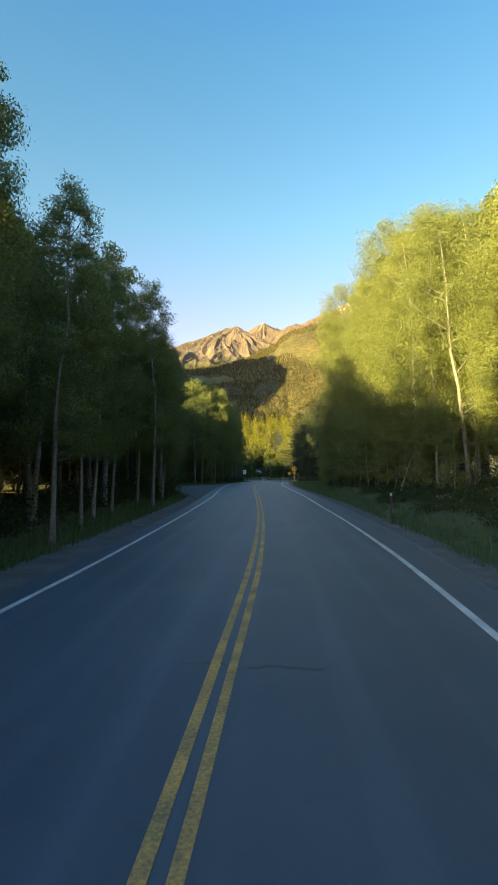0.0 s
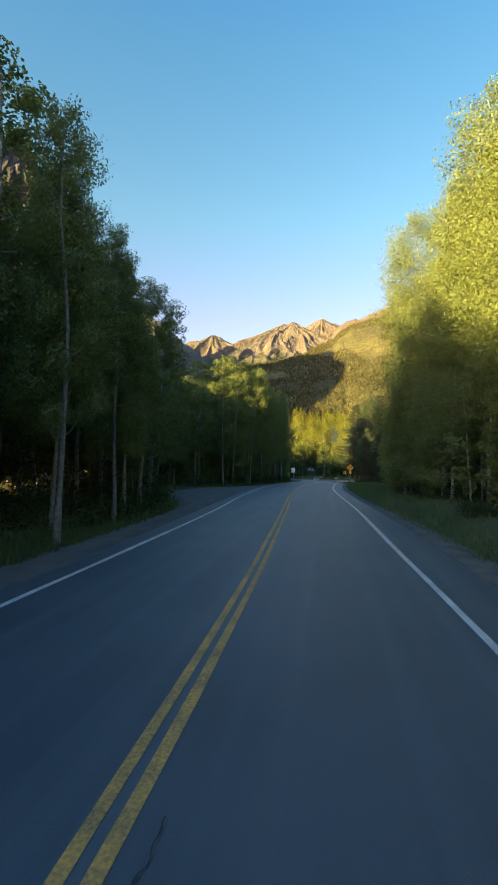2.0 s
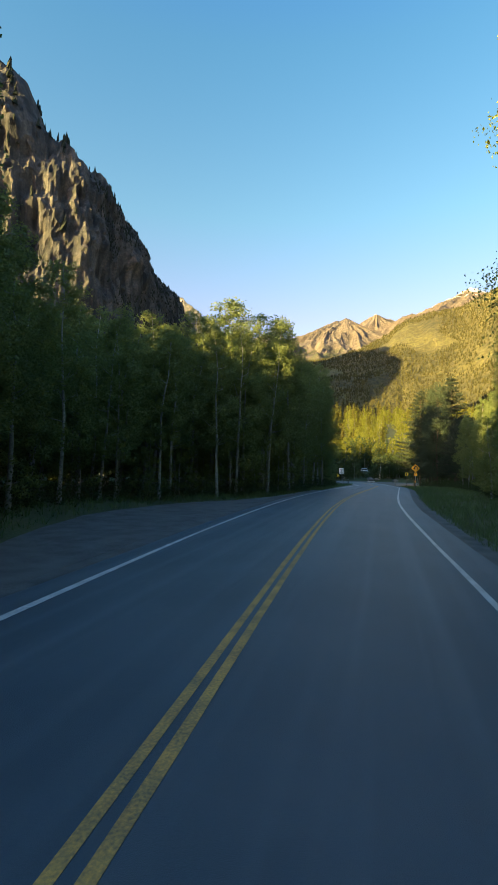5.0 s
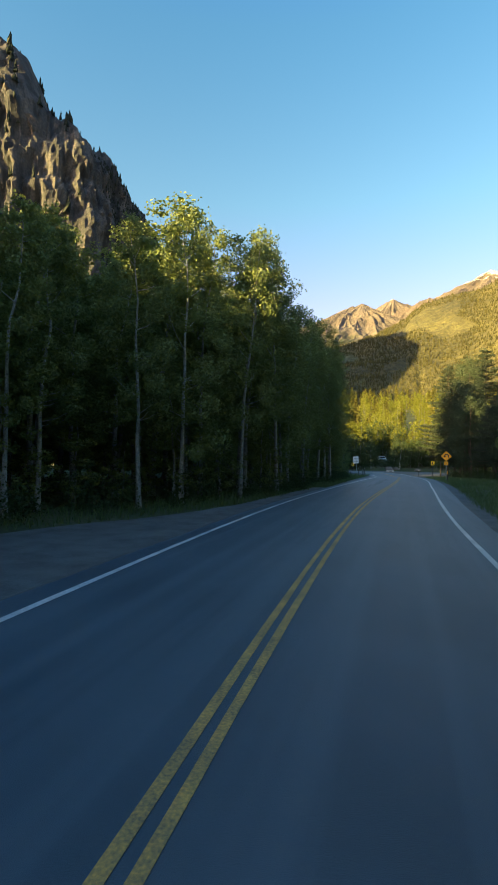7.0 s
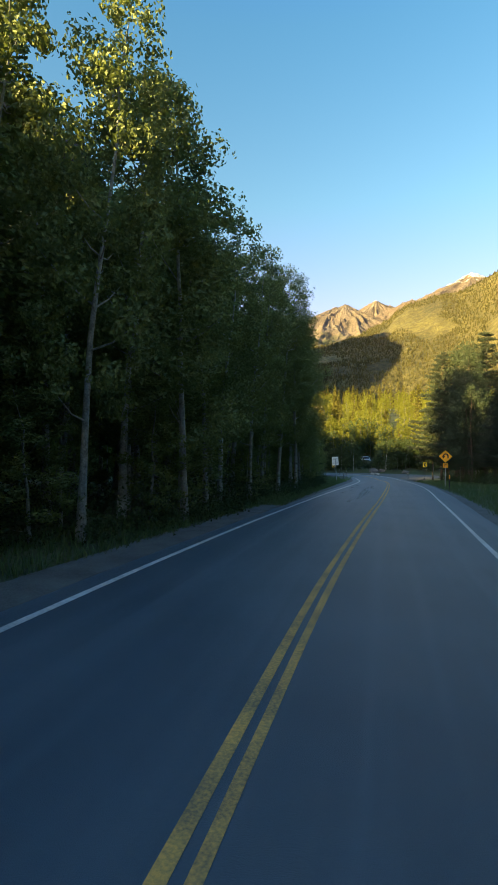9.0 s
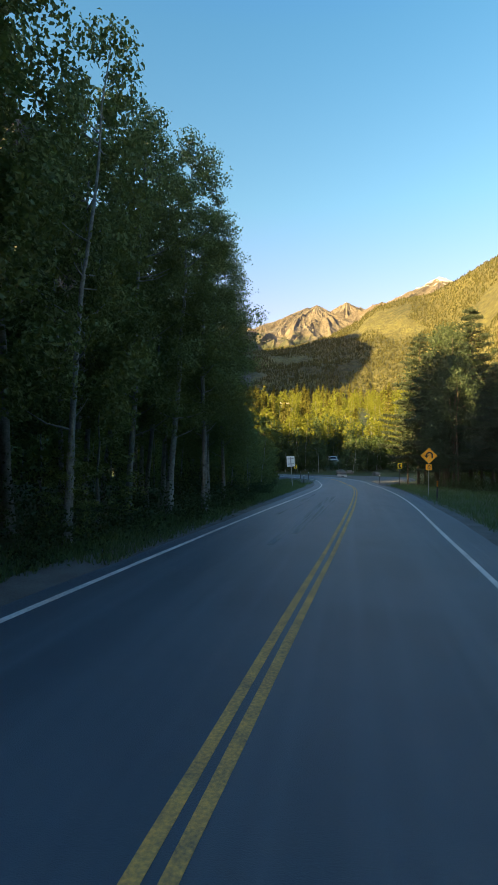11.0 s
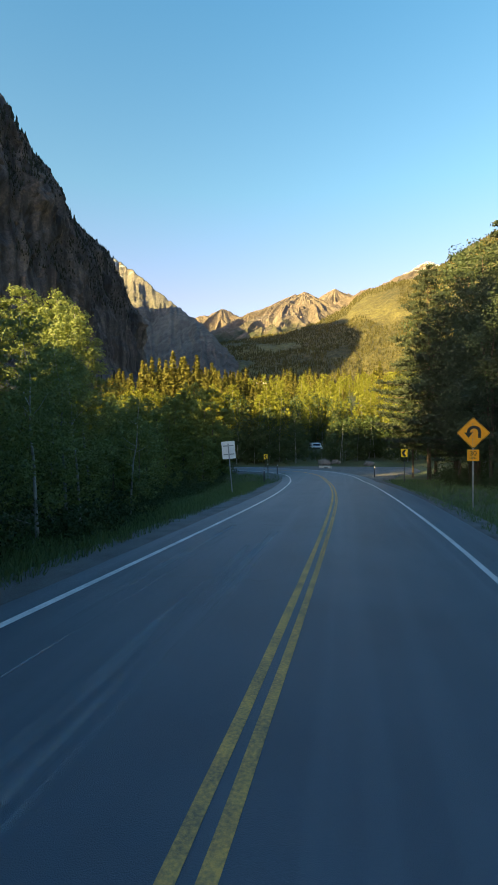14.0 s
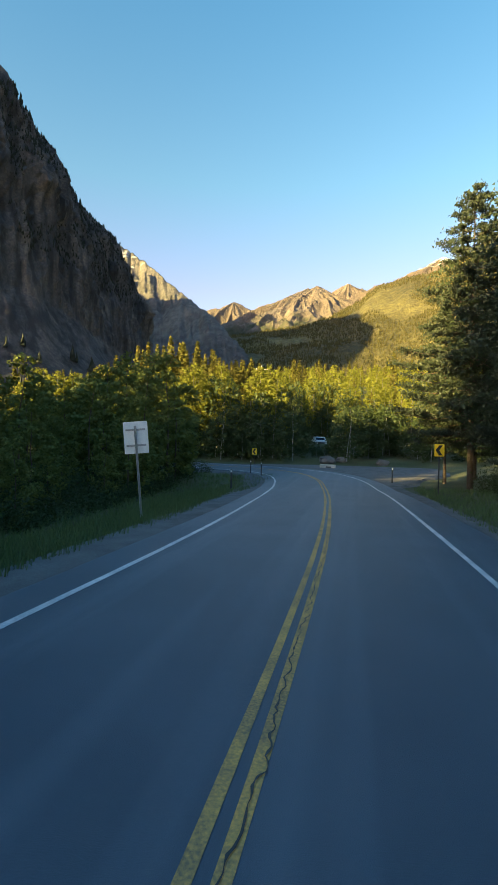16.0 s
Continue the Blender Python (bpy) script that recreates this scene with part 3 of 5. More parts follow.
COTTONWOODS = [aspen(95 + k, 15.0, (0.14, 0.2)[k], (3.5, 3.1)[k], 9000, 0.15, 46, 12, DARKLEAF, DARKBARK) for k in range(2)]
SPRUCES = [pine(71 + k, 16.0, (3.9, 3.4)[k], (120, 100)[k], 60, 0.17) for k in range(2)]
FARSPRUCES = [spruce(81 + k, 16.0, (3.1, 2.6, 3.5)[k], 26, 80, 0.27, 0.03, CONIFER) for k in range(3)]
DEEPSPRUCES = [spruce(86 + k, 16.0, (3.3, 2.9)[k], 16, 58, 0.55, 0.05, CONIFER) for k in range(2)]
for group, text in ((BACKASPENS, "aspen deep in the wood"), (MIDASPENS, "tall aspen standing behind the roadside row"), (NEARASPENS, "tall leafy aspen at the edge of the road"), (ASPENS, "tall aspen with pale trunk and small green leaves"), (BROAD, "broad leafy aspen with a rounded sunlit crown"), (YOUNG, "young bushy aspen with small green leaves"),
                    (FARASPENS, "aspen in the wood, pale trunk and sunlit leaves"), (SPRUCES, "dark green conifer with uneven layered boughs"), (COTTONWOODS, "broad cottonwood beside the bend, leaves coloured as in shade"),
                    (FARSPRUCES, "slender spruce on the far slope")):
    for ob in group:
        tagged(ob, text, "tree", group="roadside trees" if group in (ASPENS, NEARASPENS, MIDASPENS, BROAD, YOUNG, SPRUCES, COTTONWOODS) else "trees of the wood")

used = set()


def plant(kinds, x, y, height, natural, rng, squeeze=1.0):
    """Sets a tree on the ground: the first of a kind is the built one, the rest are copies."""
    src = kinds[rng.randrange(len(kinds))]
    for k in kinds:
        if k.name not in used:
            src = k
    s = height / natural
    z = float(ground_z(x, y)[0]) - 0.08
    m = Matrix.Translation((x, y, z)) @ Matrix.Rotation(rng.uniform(0, 6.28), 4, "Z") @ Matrix.Rotation(radians(rng.uniform(-2.5, 2.5)), 4, "X")
    sc = Matrix.Diagonal((s * squeeze, s * squeeze, s, 1))
    if src.name not in used:
        used.add(src.name)
        ob = src
    else:
        ob = copy_thing(src, m)
    ob.matrix_basis = m @ sc
    return ob


class Wood:
    """Joins many far trees into one mesh: trunks and leaves of the given tree at many places."""
    def __init__(self):
        self.v, self.f, self.m, self.n = [], [], [], 0
        self.mats = []

    def add(self, tree, x, y, height, natural, turn, squeeze=1.0):
        s = height / natural
        z = float(ground_z(x, y)[0]) - 0.1
        c, w = math.cos(turn), math.sin(turn)
        for ob in tree.children:
            me = ob.data
            v = np.empty(len(me.vertices) * 3)
            me.vertices.foreach_get("co", v)
            v = v.reshape(-1, 3) * (s * squeeze, s * squeeze, s)
            v = np.column_stack([v[:, 0] * c - v[:, 1] * w + x, v[:, 0] * w + v[:, 1] * c + y, v[:, 2] + z])
            f = np.empty(len(me.polygons) * 4, np.int64)
            me.polygons.foreach_get("vertices", f)
            if me.materials[0] not in self.mats:
                self.mats.append(me.materials[0])
            self.v.append(v)
            self.f.append(f.reshape(-1, 4) + self.n)
            self.m.append(np.full(len(f) // 4, self.mats.index(me.materials[0])))
            self.n += len(v)

    def build(self, name, label, category):
        v, f, m = np.concatenate(self.v), np.concatenate(self.f), np.concatenate(self.m)
        me = bpy.data.meshes.new(name)
        me.vertices.add(len(v))
        me.vertices.foreach_set("co", v.ravel())
        me.loops.add(f.size)
        me.loops.foreach_set("vertex_index", f.ravel().astype(np.int32))
        me.polygons.add(len(f))
        me.polygons.foreach_set("loop_start", np.arange(0, f.size, 4, dtype=np.int32))
        for mat in self.mats:
            me.materials.append(mat)
        me.polygons.foreach_set("material_index", m.astype(np.int32))
        me.update(calc_edges=True)
        return tagged(new(name, me), label, category, kind="stuff")


def lerp(y, *pairs):
    return float(np.interp(y, [p[0] for p in pairs], [p[1] for p in pairs]))


def left_edge(y):
    """x of the front row of trunks on the pullout's side."""
    return lerp(y, (-20, -7.4), (6, -6.1), (25, -6.4), (33, -7.4), (38, -9.2), (43, -11.4), (50, -12.4), (57, -10.8), (64, -8.8), (74, -7.4), (86, -6.8), (96, -7.0), (102, -7.6), (112, -9.6), (124, -10.5), (136, -13))


def left_height(y):
    return lerp(y, (-20, 9), (3, 9), (8, 12.6), (13, 11.2), (15.5, 11.0), (18, 10.6), (21.5, 11.6), (23.5, 13.6), (26.4, 13.7), (28.4, 10.8), (31, 10.8), (33.5, 12.0), (35.6, 13.4), (37.4, 11.8), (41, 10.8), (45, 10.6), (50, 10), (57, 10.2), (62, 11.8), (65, 14), (70, 15), (77, 14.2), (80, 14.6), (86, 14.0), (89, 12.6), (92, 11.6), (95, 6), (101, 5.0), (106, 4.5), (112, 4.5), (119, 4.6), (124, 6.4), (130, 7.4))


def right_edge(y):
    return lerp(y, (-20, 9.6), (10, 9.5), (29, 9.2), (36, 7.8), (46, 6.8), (54, 7.2), (62, 8.4), (74, 9.6), (80, 10.2), (110, 11), (120, 8.5), (130, 7.6), (140, 12))


def right_height(y):
    return lerp(y, (-20, 14), (15, 13.5), (22, 15.2), (28, 17), (34, 19), (44, 21), (54, 21.5), (74, 19), (79, 11), (108, 10.5), (116, 12), (126, 13), (140, 11))


def build_woods():
    rng = random.Random(4)
    wood = Wood()
    for side in (-1, 1):
        y = -26.0
        while y < 141:
            edge = left_edge(y) if side < 0 else right_edge(y)
            top = left_height(y) if side < 0 else right_height(y)
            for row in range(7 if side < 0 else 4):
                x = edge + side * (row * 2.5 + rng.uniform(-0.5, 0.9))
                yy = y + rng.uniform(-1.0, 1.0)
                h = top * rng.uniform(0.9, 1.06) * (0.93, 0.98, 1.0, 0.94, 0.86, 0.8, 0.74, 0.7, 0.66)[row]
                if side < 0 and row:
                    # row heights behind the front also set to block or pass the sun
                    window = yy > 62 and -77 < 0.766 * x - 0.643 * yy < -67.5
                    if window and y < 99:
                        h = rng.uniform(4.7, 5.9)
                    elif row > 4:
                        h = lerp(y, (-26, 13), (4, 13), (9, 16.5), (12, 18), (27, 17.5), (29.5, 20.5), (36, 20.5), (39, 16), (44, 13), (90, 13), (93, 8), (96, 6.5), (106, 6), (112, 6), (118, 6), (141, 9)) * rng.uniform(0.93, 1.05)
                    elif row > 2:
                        h = lerp(y, (-26, 12.5), (8, 12.5), (20, 12), (28, 9.5), (76, 10.5), (80, 13), (88, 12), (97, 5), (104, 4.8), (118, 5.0), (128, 5.8), (141, 7.0)) * rng.uniform(0.93, 1.05)
                if side < 0 and row == 0 and 89.5 < yy < 95:
                    x -= 0.85
                    h *= 0.88
                if side > 0 and 104 < yy < 134:
                    if row in (0, 2) and rng.random() < 0.3:
                        plant(SPRUCES, x + 1.0, yy, h * 1.05, 16.0, rng, rng.uniform(1.0, 1.3))
                    elif row in (0, 2) and rng.random() < 0.75:
                        plant(COTTONWOODS, x + 0.6, yy, h, 15.0, rng, rng.uniform(0.95, 1.2))
                    continue
                if side < 0 and row > 4 and yy > 107:
                    continue
                if side < 0 and yy > 103.5:
                    wood.add(rng.choice(HEDGE), x, yy, h * rng.choice((0.7, 0.85, 0.95, 1.0, 1.12, 1.28)), 8.0, rng.uniform(0, 6.28), rng.uniform(1.0, 1.3))
                elif side < 0 and row > 2 and yy > 96:
                    wood.add(rng.choice(FARASPENS), x, yy, h, 15.0, rng.uniform(0, 6.28), rng.uniform(1.2, 1.5))
                elif side < 0 and row in (3, 4) and h > 8.5 and (2 < yy < 30 or 76 < yy < 97):
                    wood.add(rng.choice(MIDASPENS), x, yy, h, 16.0, rng.uniform(0, 6.28), 1.1)
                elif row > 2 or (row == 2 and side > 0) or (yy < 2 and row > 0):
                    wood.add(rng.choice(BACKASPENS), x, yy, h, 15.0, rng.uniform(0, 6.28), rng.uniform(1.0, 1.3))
                elif yy < 2:
                    wood.add(rng.choice(FARASPENS), x, yy, h, 15.0, rng.uniform(0, 6.28), rng.uniform(1.0, 1.3))
                elif side > 0 and 18 < yy < 78 and row < 2:
                    plant(BROAD, x + (1.0 if yy > 40 else 0.5), yy, h, 17.0, rng, rng.uniform(0.85, 1.1) * lerp(yy, (46, 1.0), (56, 0.62), (78, 0.55)))
                elif h < 8.2:
                    plant(YOUNG, x, yy, h, 8.0, rng)
                elif row == 0 and ((side < 0 and (7 < yy < 34 or 82 < yy < 97)) or (side > 0 and 10 < yy < 25)):
                    plant(NEARASPENS, x, yy, h, 16.0, rng, rng.uniform(0.72, 0.88) if side < 0 and (yy < 30 or yy > 90.5) else rng.uniform(0.95, 1.2))
                elif row == 0 and y > 4:
                    plant(ASPENS, x, yy, h, 16.0, rng, rng.uniform(0.9, 1.12))
                else:
                    plant(MIDASPENS, x, yy, h, 16.0, rng, rng.uniform(0.95, 1.2) * (1.25 if side < 0 and 56 < yy < 82 else 1.0))
            y += rng.uniform(2.2, 2.9)
    y = 22.0
    while y < 77:
        plant(YOUNG, right_edge(y) - rng.uniform(0.3, 1.3), y, rng.uniform(3.5, 6.8) * lerp(y, (22, 0.7), (40, 1.15), (60, 1.0)), 8.0, rng, 1.25)
        y += rng.uniform(2.2, 3.8)
    y = 30.0
    while y < 76:
        plant(YOUNG, right_edge(y) - rng.uniform(-0.2, 0.7), y, rng.uniform(3.5, 7.5), 8.0, rng, rng.uniform(1.4, 1.8))
        y += rng.uniform(2.0, 3.2)
    y = 35.0
    while y < 84:
        plant(YOUNG, left_edge(y) - rng.uniform(0.0, 1.6), y, rng.uniform(2.6, 5.5), 8.0, rng, rng.uniform(1.3, 1.7))
        y += rng.uniform(1.8, 3.0)
    for x, y, h in ((-7.1, 93.0, 10.8), (-7.4, 91.4, 12.4)):
        plant(NEARASPENS, x, y, h, 16.0, rng, 1.08)
    for x, y, h in ((-11.2, 91.4, 12.6), (-11.6, 93.2, 11.2), (-10.4, 94.0, 9.0)):
        plant(MIDASPENS, x, y, h, 16.0, rng, 1.3)
    for y in (46.5, 50.0):
        plant(YOUNG, right_edge(y) - 0.6, y, 8.5, 8.0, rng, 1.2)
    for x, y, h in ((-7.7, 100.6, 5.2), (-9.3, 102.2, 5.4), (-7.2, 103.6, 4.2), (-10.9, 99.6, 6.2), (-12.4, 101.8, 6.2)):
        plant(YOUNG, x, y, h, 8.0, rng, 1.2)
    for x, y, h in ((-13.6, 112.4, 9.4), (-15.4, 113.0, 10.8), (-17.6, 114.8, 12.6), (-19.8, 116.6, 13.6), (-22.2, 118.6, 14.0), (-23.5, 113.5, 13.5)):
        plant(ASPENS, x, y, h, 16.0, rng, rng.uniform(1.25, 1.5))
    # unseen rows added farther in, out of view, to shade the road
    for k in range(72):
        y = 48 + 1.08 * k + rng.uniform(-0.5, 0.5)
        h = lerp(y, (48, 25), (54, 24), (55.5, 20), (65.5, 20), (67.0, 24), (70.0, 24), (71.5, 18), (75, 18), (76.5, 12), (92, 12), (94, 17), (97, 17.5), (112, 19), (126, 18))
        wood.add(rng.choice(BACKASPENS), -44 + (k % 2) * 2.4 + rng.uniform(-0.4, 0.4), y, h * rng.uniform(0.97, 1.03), 15.0, rng.uniform(0, 6.28), 0.75 if 66 < y < 72 else 1.1)
    for k in range(18):
        wood.add(rng.choice(BACKASPENS), -45 + (k % 2) * 2.2, 29 + 1.1 * k, rng.uniform(26, 28), 15.0, rng.uniform(0, 6.28), 0.85)
    for k in range(12):
        wood.add(rng.choice(BACKASPENS), -60 + (k % 2) * 2.4, 41.0 + 1.1 * k, rng.uniform(33, 35), 15.0, rng.uniform(0, 6.28), 0.6)
    for k in range(30):
        y = -12 + 0.95 * k
        wood.add(rng.choice(BACKASPENS), -25 + (k % 2) * 2.0, y, lerp(y, (-12, 15), (-1, 16.5), (3, 19), (6, 20.5), (16, 19)), 15.0, rng.uniform(0, 6.28), 1.0)
    for k in range(26):
        y = 89.5 + 0.95 * k
        wood.add(rng.choice(BACKASPENS), -30 + (k % 2) * 2.2, y, lerp(y, (89, 8.5), (113, 9.0)) * rng.uniform(0.97, 1.03), 15.0, rng.uniform(0, 6.28), 1.1)
    wood.build("woods", "dense aspen wood behind the roadside trees, with unseen shading rows added", "trees")
    # the wood on the slope beyond the bend
    slope = Wood()
    for k in range(230):
        y = 172 + 110 * rng.random() ** 1.3
        x = rng.uniform(-0.75, 0.5) * (y - 60)
        if abs(x + 5) < 2.4 and y < 180:
            continue
        if rng.random() < (0.55 if x < -10 else 0.3):
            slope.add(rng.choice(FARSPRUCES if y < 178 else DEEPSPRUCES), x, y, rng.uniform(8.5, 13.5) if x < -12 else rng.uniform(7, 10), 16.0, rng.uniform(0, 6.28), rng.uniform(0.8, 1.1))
        else:
            slope.add(rng.choice(FARASPENS if y < 176 else SLOPEASPENS), x, y, rng.uniform(7, 10), 15.0, rng.uniform(0, 6.28), 1.15)
    for k in range(105):
        x = -62 + k * 1.03 + rng.uniform(-0.5, 0.5)
        y = rng.uniform(166, 181) if abs(x + 5) > 2.6 else rng.uniform(180, 186)
        if rng.random() < 0.35:
            slope.add(rng.choice(FARSPRUCES), x, y, rng.uniform(8, 12) if x < -12 else rng.uniform(6.5, 9), 16.0, rng.uniform(0, 6.28), rng.uniform(0.75, 1.05))
        else:
            slope.add(rng.choice(FARASPENS), x, y, rng.uniform(7, 9.6), 15.0, rng.uniform(0, 6.28), 1.2)
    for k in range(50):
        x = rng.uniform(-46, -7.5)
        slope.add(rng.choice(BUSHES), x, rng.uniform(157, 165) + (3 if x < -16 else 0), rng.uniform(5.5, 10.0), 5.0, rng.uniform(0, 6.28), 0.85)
    for k in range(70):
        slope.add(rng.choice(FARASPENS), rng.uniform(-46, -8.5), rng.uniform(159, 168), rng.uniform(8.0, 11.5), 15.0, rng.uniform(0, 6.28), rng.uniform(1.2, 1.5))
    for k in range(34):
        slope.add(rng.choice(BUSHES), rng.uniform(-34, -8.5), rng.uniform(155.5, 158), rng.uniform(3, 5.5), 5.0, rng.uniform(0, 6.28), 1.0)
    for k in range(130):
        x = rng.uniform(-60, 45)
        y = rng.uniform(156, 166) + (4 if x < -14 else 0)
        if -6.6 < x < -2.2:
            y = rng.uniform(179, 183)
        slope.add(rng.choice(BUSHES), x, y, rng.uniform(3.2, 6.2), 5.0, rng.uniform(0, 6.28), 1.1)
    for k in range(620):
        y = 285 + 245 * rng.random() ** 0.9
        x = rng.uniform(-0.5, 0.42) * (y - 60)
        if rng.random() < (0.6 if x < -0.16 * y or y > 470 else 0.22):
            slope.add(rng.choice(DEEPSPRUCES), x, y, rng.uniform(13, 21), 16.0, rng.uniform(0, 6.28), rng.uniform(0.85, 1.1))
        else:
            slope.add(rng.choice(SLOPEASPENS), x, y, rng.uniform(11, 16.5), 15.0, rng.uniform(0, 6.28), rng.uniform(0.9, 1.2))
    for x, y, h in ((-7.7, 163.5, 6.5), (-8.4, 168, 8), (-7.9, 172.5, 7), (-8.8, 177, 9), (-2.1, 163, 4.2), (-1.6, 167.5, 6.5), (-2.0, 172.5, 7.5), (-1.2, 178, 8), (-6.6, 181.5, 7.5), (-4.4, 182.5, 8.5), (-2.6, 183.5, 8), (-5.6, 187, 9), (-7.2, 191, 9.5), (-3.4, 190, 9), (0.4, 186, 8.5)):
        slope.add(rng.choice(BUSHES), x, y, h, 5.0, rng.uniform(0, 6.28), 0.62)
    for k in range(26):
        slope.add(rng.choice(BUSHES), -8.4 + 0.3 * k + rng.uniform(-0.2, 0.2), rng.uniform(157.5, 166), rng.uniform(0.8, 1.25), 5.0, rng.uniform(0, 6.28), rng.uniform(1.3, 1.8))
    for k in range(26):
        y = rng.uniform(186, 285)
        slope.add(rng.choice(SLOPEASPENS), -5 - 0.055 * (y - 176) + rng.uniform(-4.5, 4.5), y, rng.uniform(8.5, 12), 15.0, rng.uniform(0, 6.28), 1.1)
    for k in range(46):
        x = rng.uniform(-82, -36)
        slope.add(rng.choice(DEEPSPRUCES), x, rng.uniform(250, 290), lerp(x, (-82, 17), (-60, 25), (-36, 15)) * rng.uniform(0.75, 1.1), 16.0, rng.uniform(0, 6.28), rng.uniform(0.8, 1.0))
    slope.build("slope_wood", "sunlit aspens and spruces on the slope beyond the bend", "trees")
    for ob in DEEPSPRUCES + HEDGE + SLOPEASPENS + BACKASPENS + BUSHES + FARASPENS + FARSPRUCES:
        for child in list(ob.children):
            bpy.data.objects.remove(child)
        bpy.data.objects.remove(ob)


build_woods()
rng0 = random.Random(8)
for x, y, h, w, kind in ((7.3, 134.5, 19.5, 0.95, 0), (8.8, 131.0, 19, 1.15, 1), (10.2, 137.5, 21, 1.05, 1), (12.5, 130, 21, 1.2, 0), (9.4, 126.5, 17, 1.0, 1), (9.0, 141.0, 15, 1.1, 0), (9.2, 122.5, 14, 1.05, 1), (6.4, 138.2, 12.5, 1.0, 1)):
    plant(COTTONWOODS if kind else SPRUCES, x, y, h, 15.0 if kind else 16.0, rng0, w)


def shrub_bank():
    """Low leafy growth under and before the trees, to the ground."""
    rng = np.random.default_rng(17)
    pos = []
    for side in (-1, 1):
        for y in np.arange(-12, 141, 0.55):
            edge = left_edge(y) if side < 0 else right_edge(y)
            for row in range(3):
                x = edge + side * (row * 2.2 - 0.3 + rng.uniform(-0.8, 0.8))
                yy = y + rng.uniform(-0.4, 0.4)
                h = rng.uniform(0.5, 1.4) * (1 + 0.6 * row)
                if row == 0 and side > 0 and 15 < y < 35:
                    continue
                if side < 0 and y < 27:
                    if row == 0:
                        continue
                    h *= 0.6
                r = 0.55 * h ** 0.6
                n = 170 if row < 2 else 50
                q = rng.normal(size=(n, 3)) * (r * 0.6, r * 0.6, h * 0.32) + (x, yy, h * 0.5)
                q[:, 2] = np.abs(q[:, 2])
                q[:, 2] += float(ground_z(x, yy)[0])
                pos.append(q)
    for y in np.arange(98, 122, 0.7):
        x, yy, h = left_edge(y) + rng.uniform(0.2, 1.3), y + rng.uniform(-0.3, 0.3), rng.uniform(0.45, 1.0)
        q = rng.normal(size=(170, 3)) * (0.3, 0.35, h * 0.3) + (x, yy, h * 0.4)
        q[:, 2] = np.abs(q[:, 2]) + float(ground_z(x, yy)[0])
        pos.append(q)
    for k in range(420):
        y = rng.uniform(6, 46)
        x = rng.uniform(6.1, right_edge(y) + 0.8) + 0.5 * math.sin(y * 0.9)
        h = rng.uniform(0.25, 0.95) * min(1, max(0.35, (x - 5.6) / 1.8))
        q = rng.normal(size=(90, 3)) * (0.16 + 0.22 * h, 0.18 + 0.25 * h, h * 0.36) + (x, y, h * 0.4)
        q[:, 2] = np.abs(q[:, 2]) + float(ground_z(x, y)[0])
        pos.append(q)
    pos = np.concatenate(pos)
    v, f = leaf_cards(rng, pos, 0.085)
    tagged(raw_mesh("undergrowth", v, f, SHRUBLEAF), "dense dark green shrubs under the trees", "shrubs", kind="stuff")


shrub_bank()


def grass_verge():
    """Grass blades in tufts on both verges."""
    rng = np.random.default_rng(23)
    vs, fs = [], []
    n = 0
    for side in (-1, 1):
        y = rng.uniform(2, 139, 15000)
        u = rng.uniform(0, 1, len(y)) ** 1.3
        inner = CENTRE[:, 0][np.searchsorted(CENTRE[:135, 1], np.minimum(y, 130))] + side * 4.75
        edge = np.array([left_edge(q) if side < 0 else right_edge(q) for q in y]) + side * 0.8
        x = inner + (edge - inner) * u
        if side < 0:
            keep = ~((y > 29) & (y < 74) & (x > np.interp(y, [29, 33, 37.7, 42.7, 48.7, 55.5, 59, 64, 74], [-4.4, -5.8, -7.1, -9.4, -10.6, -9.6, -8, -7, -5.4])))
        else:
            keep = ~((y > 133)) & ~((y > 12) & (y < 36) & (rng.uniform(0, 1, len(y)) < np.clip((x - 5.3) / 0.9, 0, 0.93)))
        x, y = x[keep], y[keep]
        if side < 0:
            more = rng.uniform(78, 126, 8600)
            off = np.interp(more, [78, 92, 104, 116, 126], [1.5, 2.0, 2.6, 2.4, 2.0]) * rng.uniform(0, 1, len(more))
            x, y = np.append(x, -5.1 - off - np.interp(more, [92, 104, 116, 126], [0.2, 0.1, 0.25, 1.2])), np.append(y, more)
        z = ground_z(x, y)
        k = 3
        x, y, z = np.repeat(x, k) + rng.normal(0, 0.06, len(x) * k), np.repeat(y, k) + rng.normal(0, 0.06, len(y) * k), np.repeat(z, k)
        m = len(x)
        a, h, w = rng.uniform(0, 6.28, m), rng.uniform(0.08, 0.30, m), rng.uniform(0.01, 0.022, m)
        lean = rng.normal(0, 0.35, (m, 2)) * h[:, None]
        c, s = np.cos(a) * w, np.sin(a) * w
        v = np.stack([np.column_stack([x - c, y - s, z - 0.03]), np.column_stack([x + c, y + s, z - 0.03]), np.column_stack([x + lean[:, 0] + c * 0.2, y + lean[:, 1] + s * 0.2, z + h]), np.column_stack([x + lean[:, 0] - c * 0.2, y + lean[:, 1] - s * 0.2, z + h])], 1).reshape(-1, 3)
        vs.append(v)
        fs.append(np.arange(4 * m).reshape(-1, 4) + n)
        n += 4 * m
    tagged(raw_mesh("grass", np.concatenate(vs), np.concatenate(fs), GRASS), "green grass on the verges beside the road", "grass", kind="stuff")


grass_verge()


# ---- mountains ----
def rock_material(name, low, mid, high, snow=0.0, scale=0.004):
    m = material(name, low, high, scale, scale * 14, 0.95, 0.9, scale * 30, tint=mid)
    m.node_tree.nodes["Bump"].inputs["Distance"].default_value = 12.0
    return m


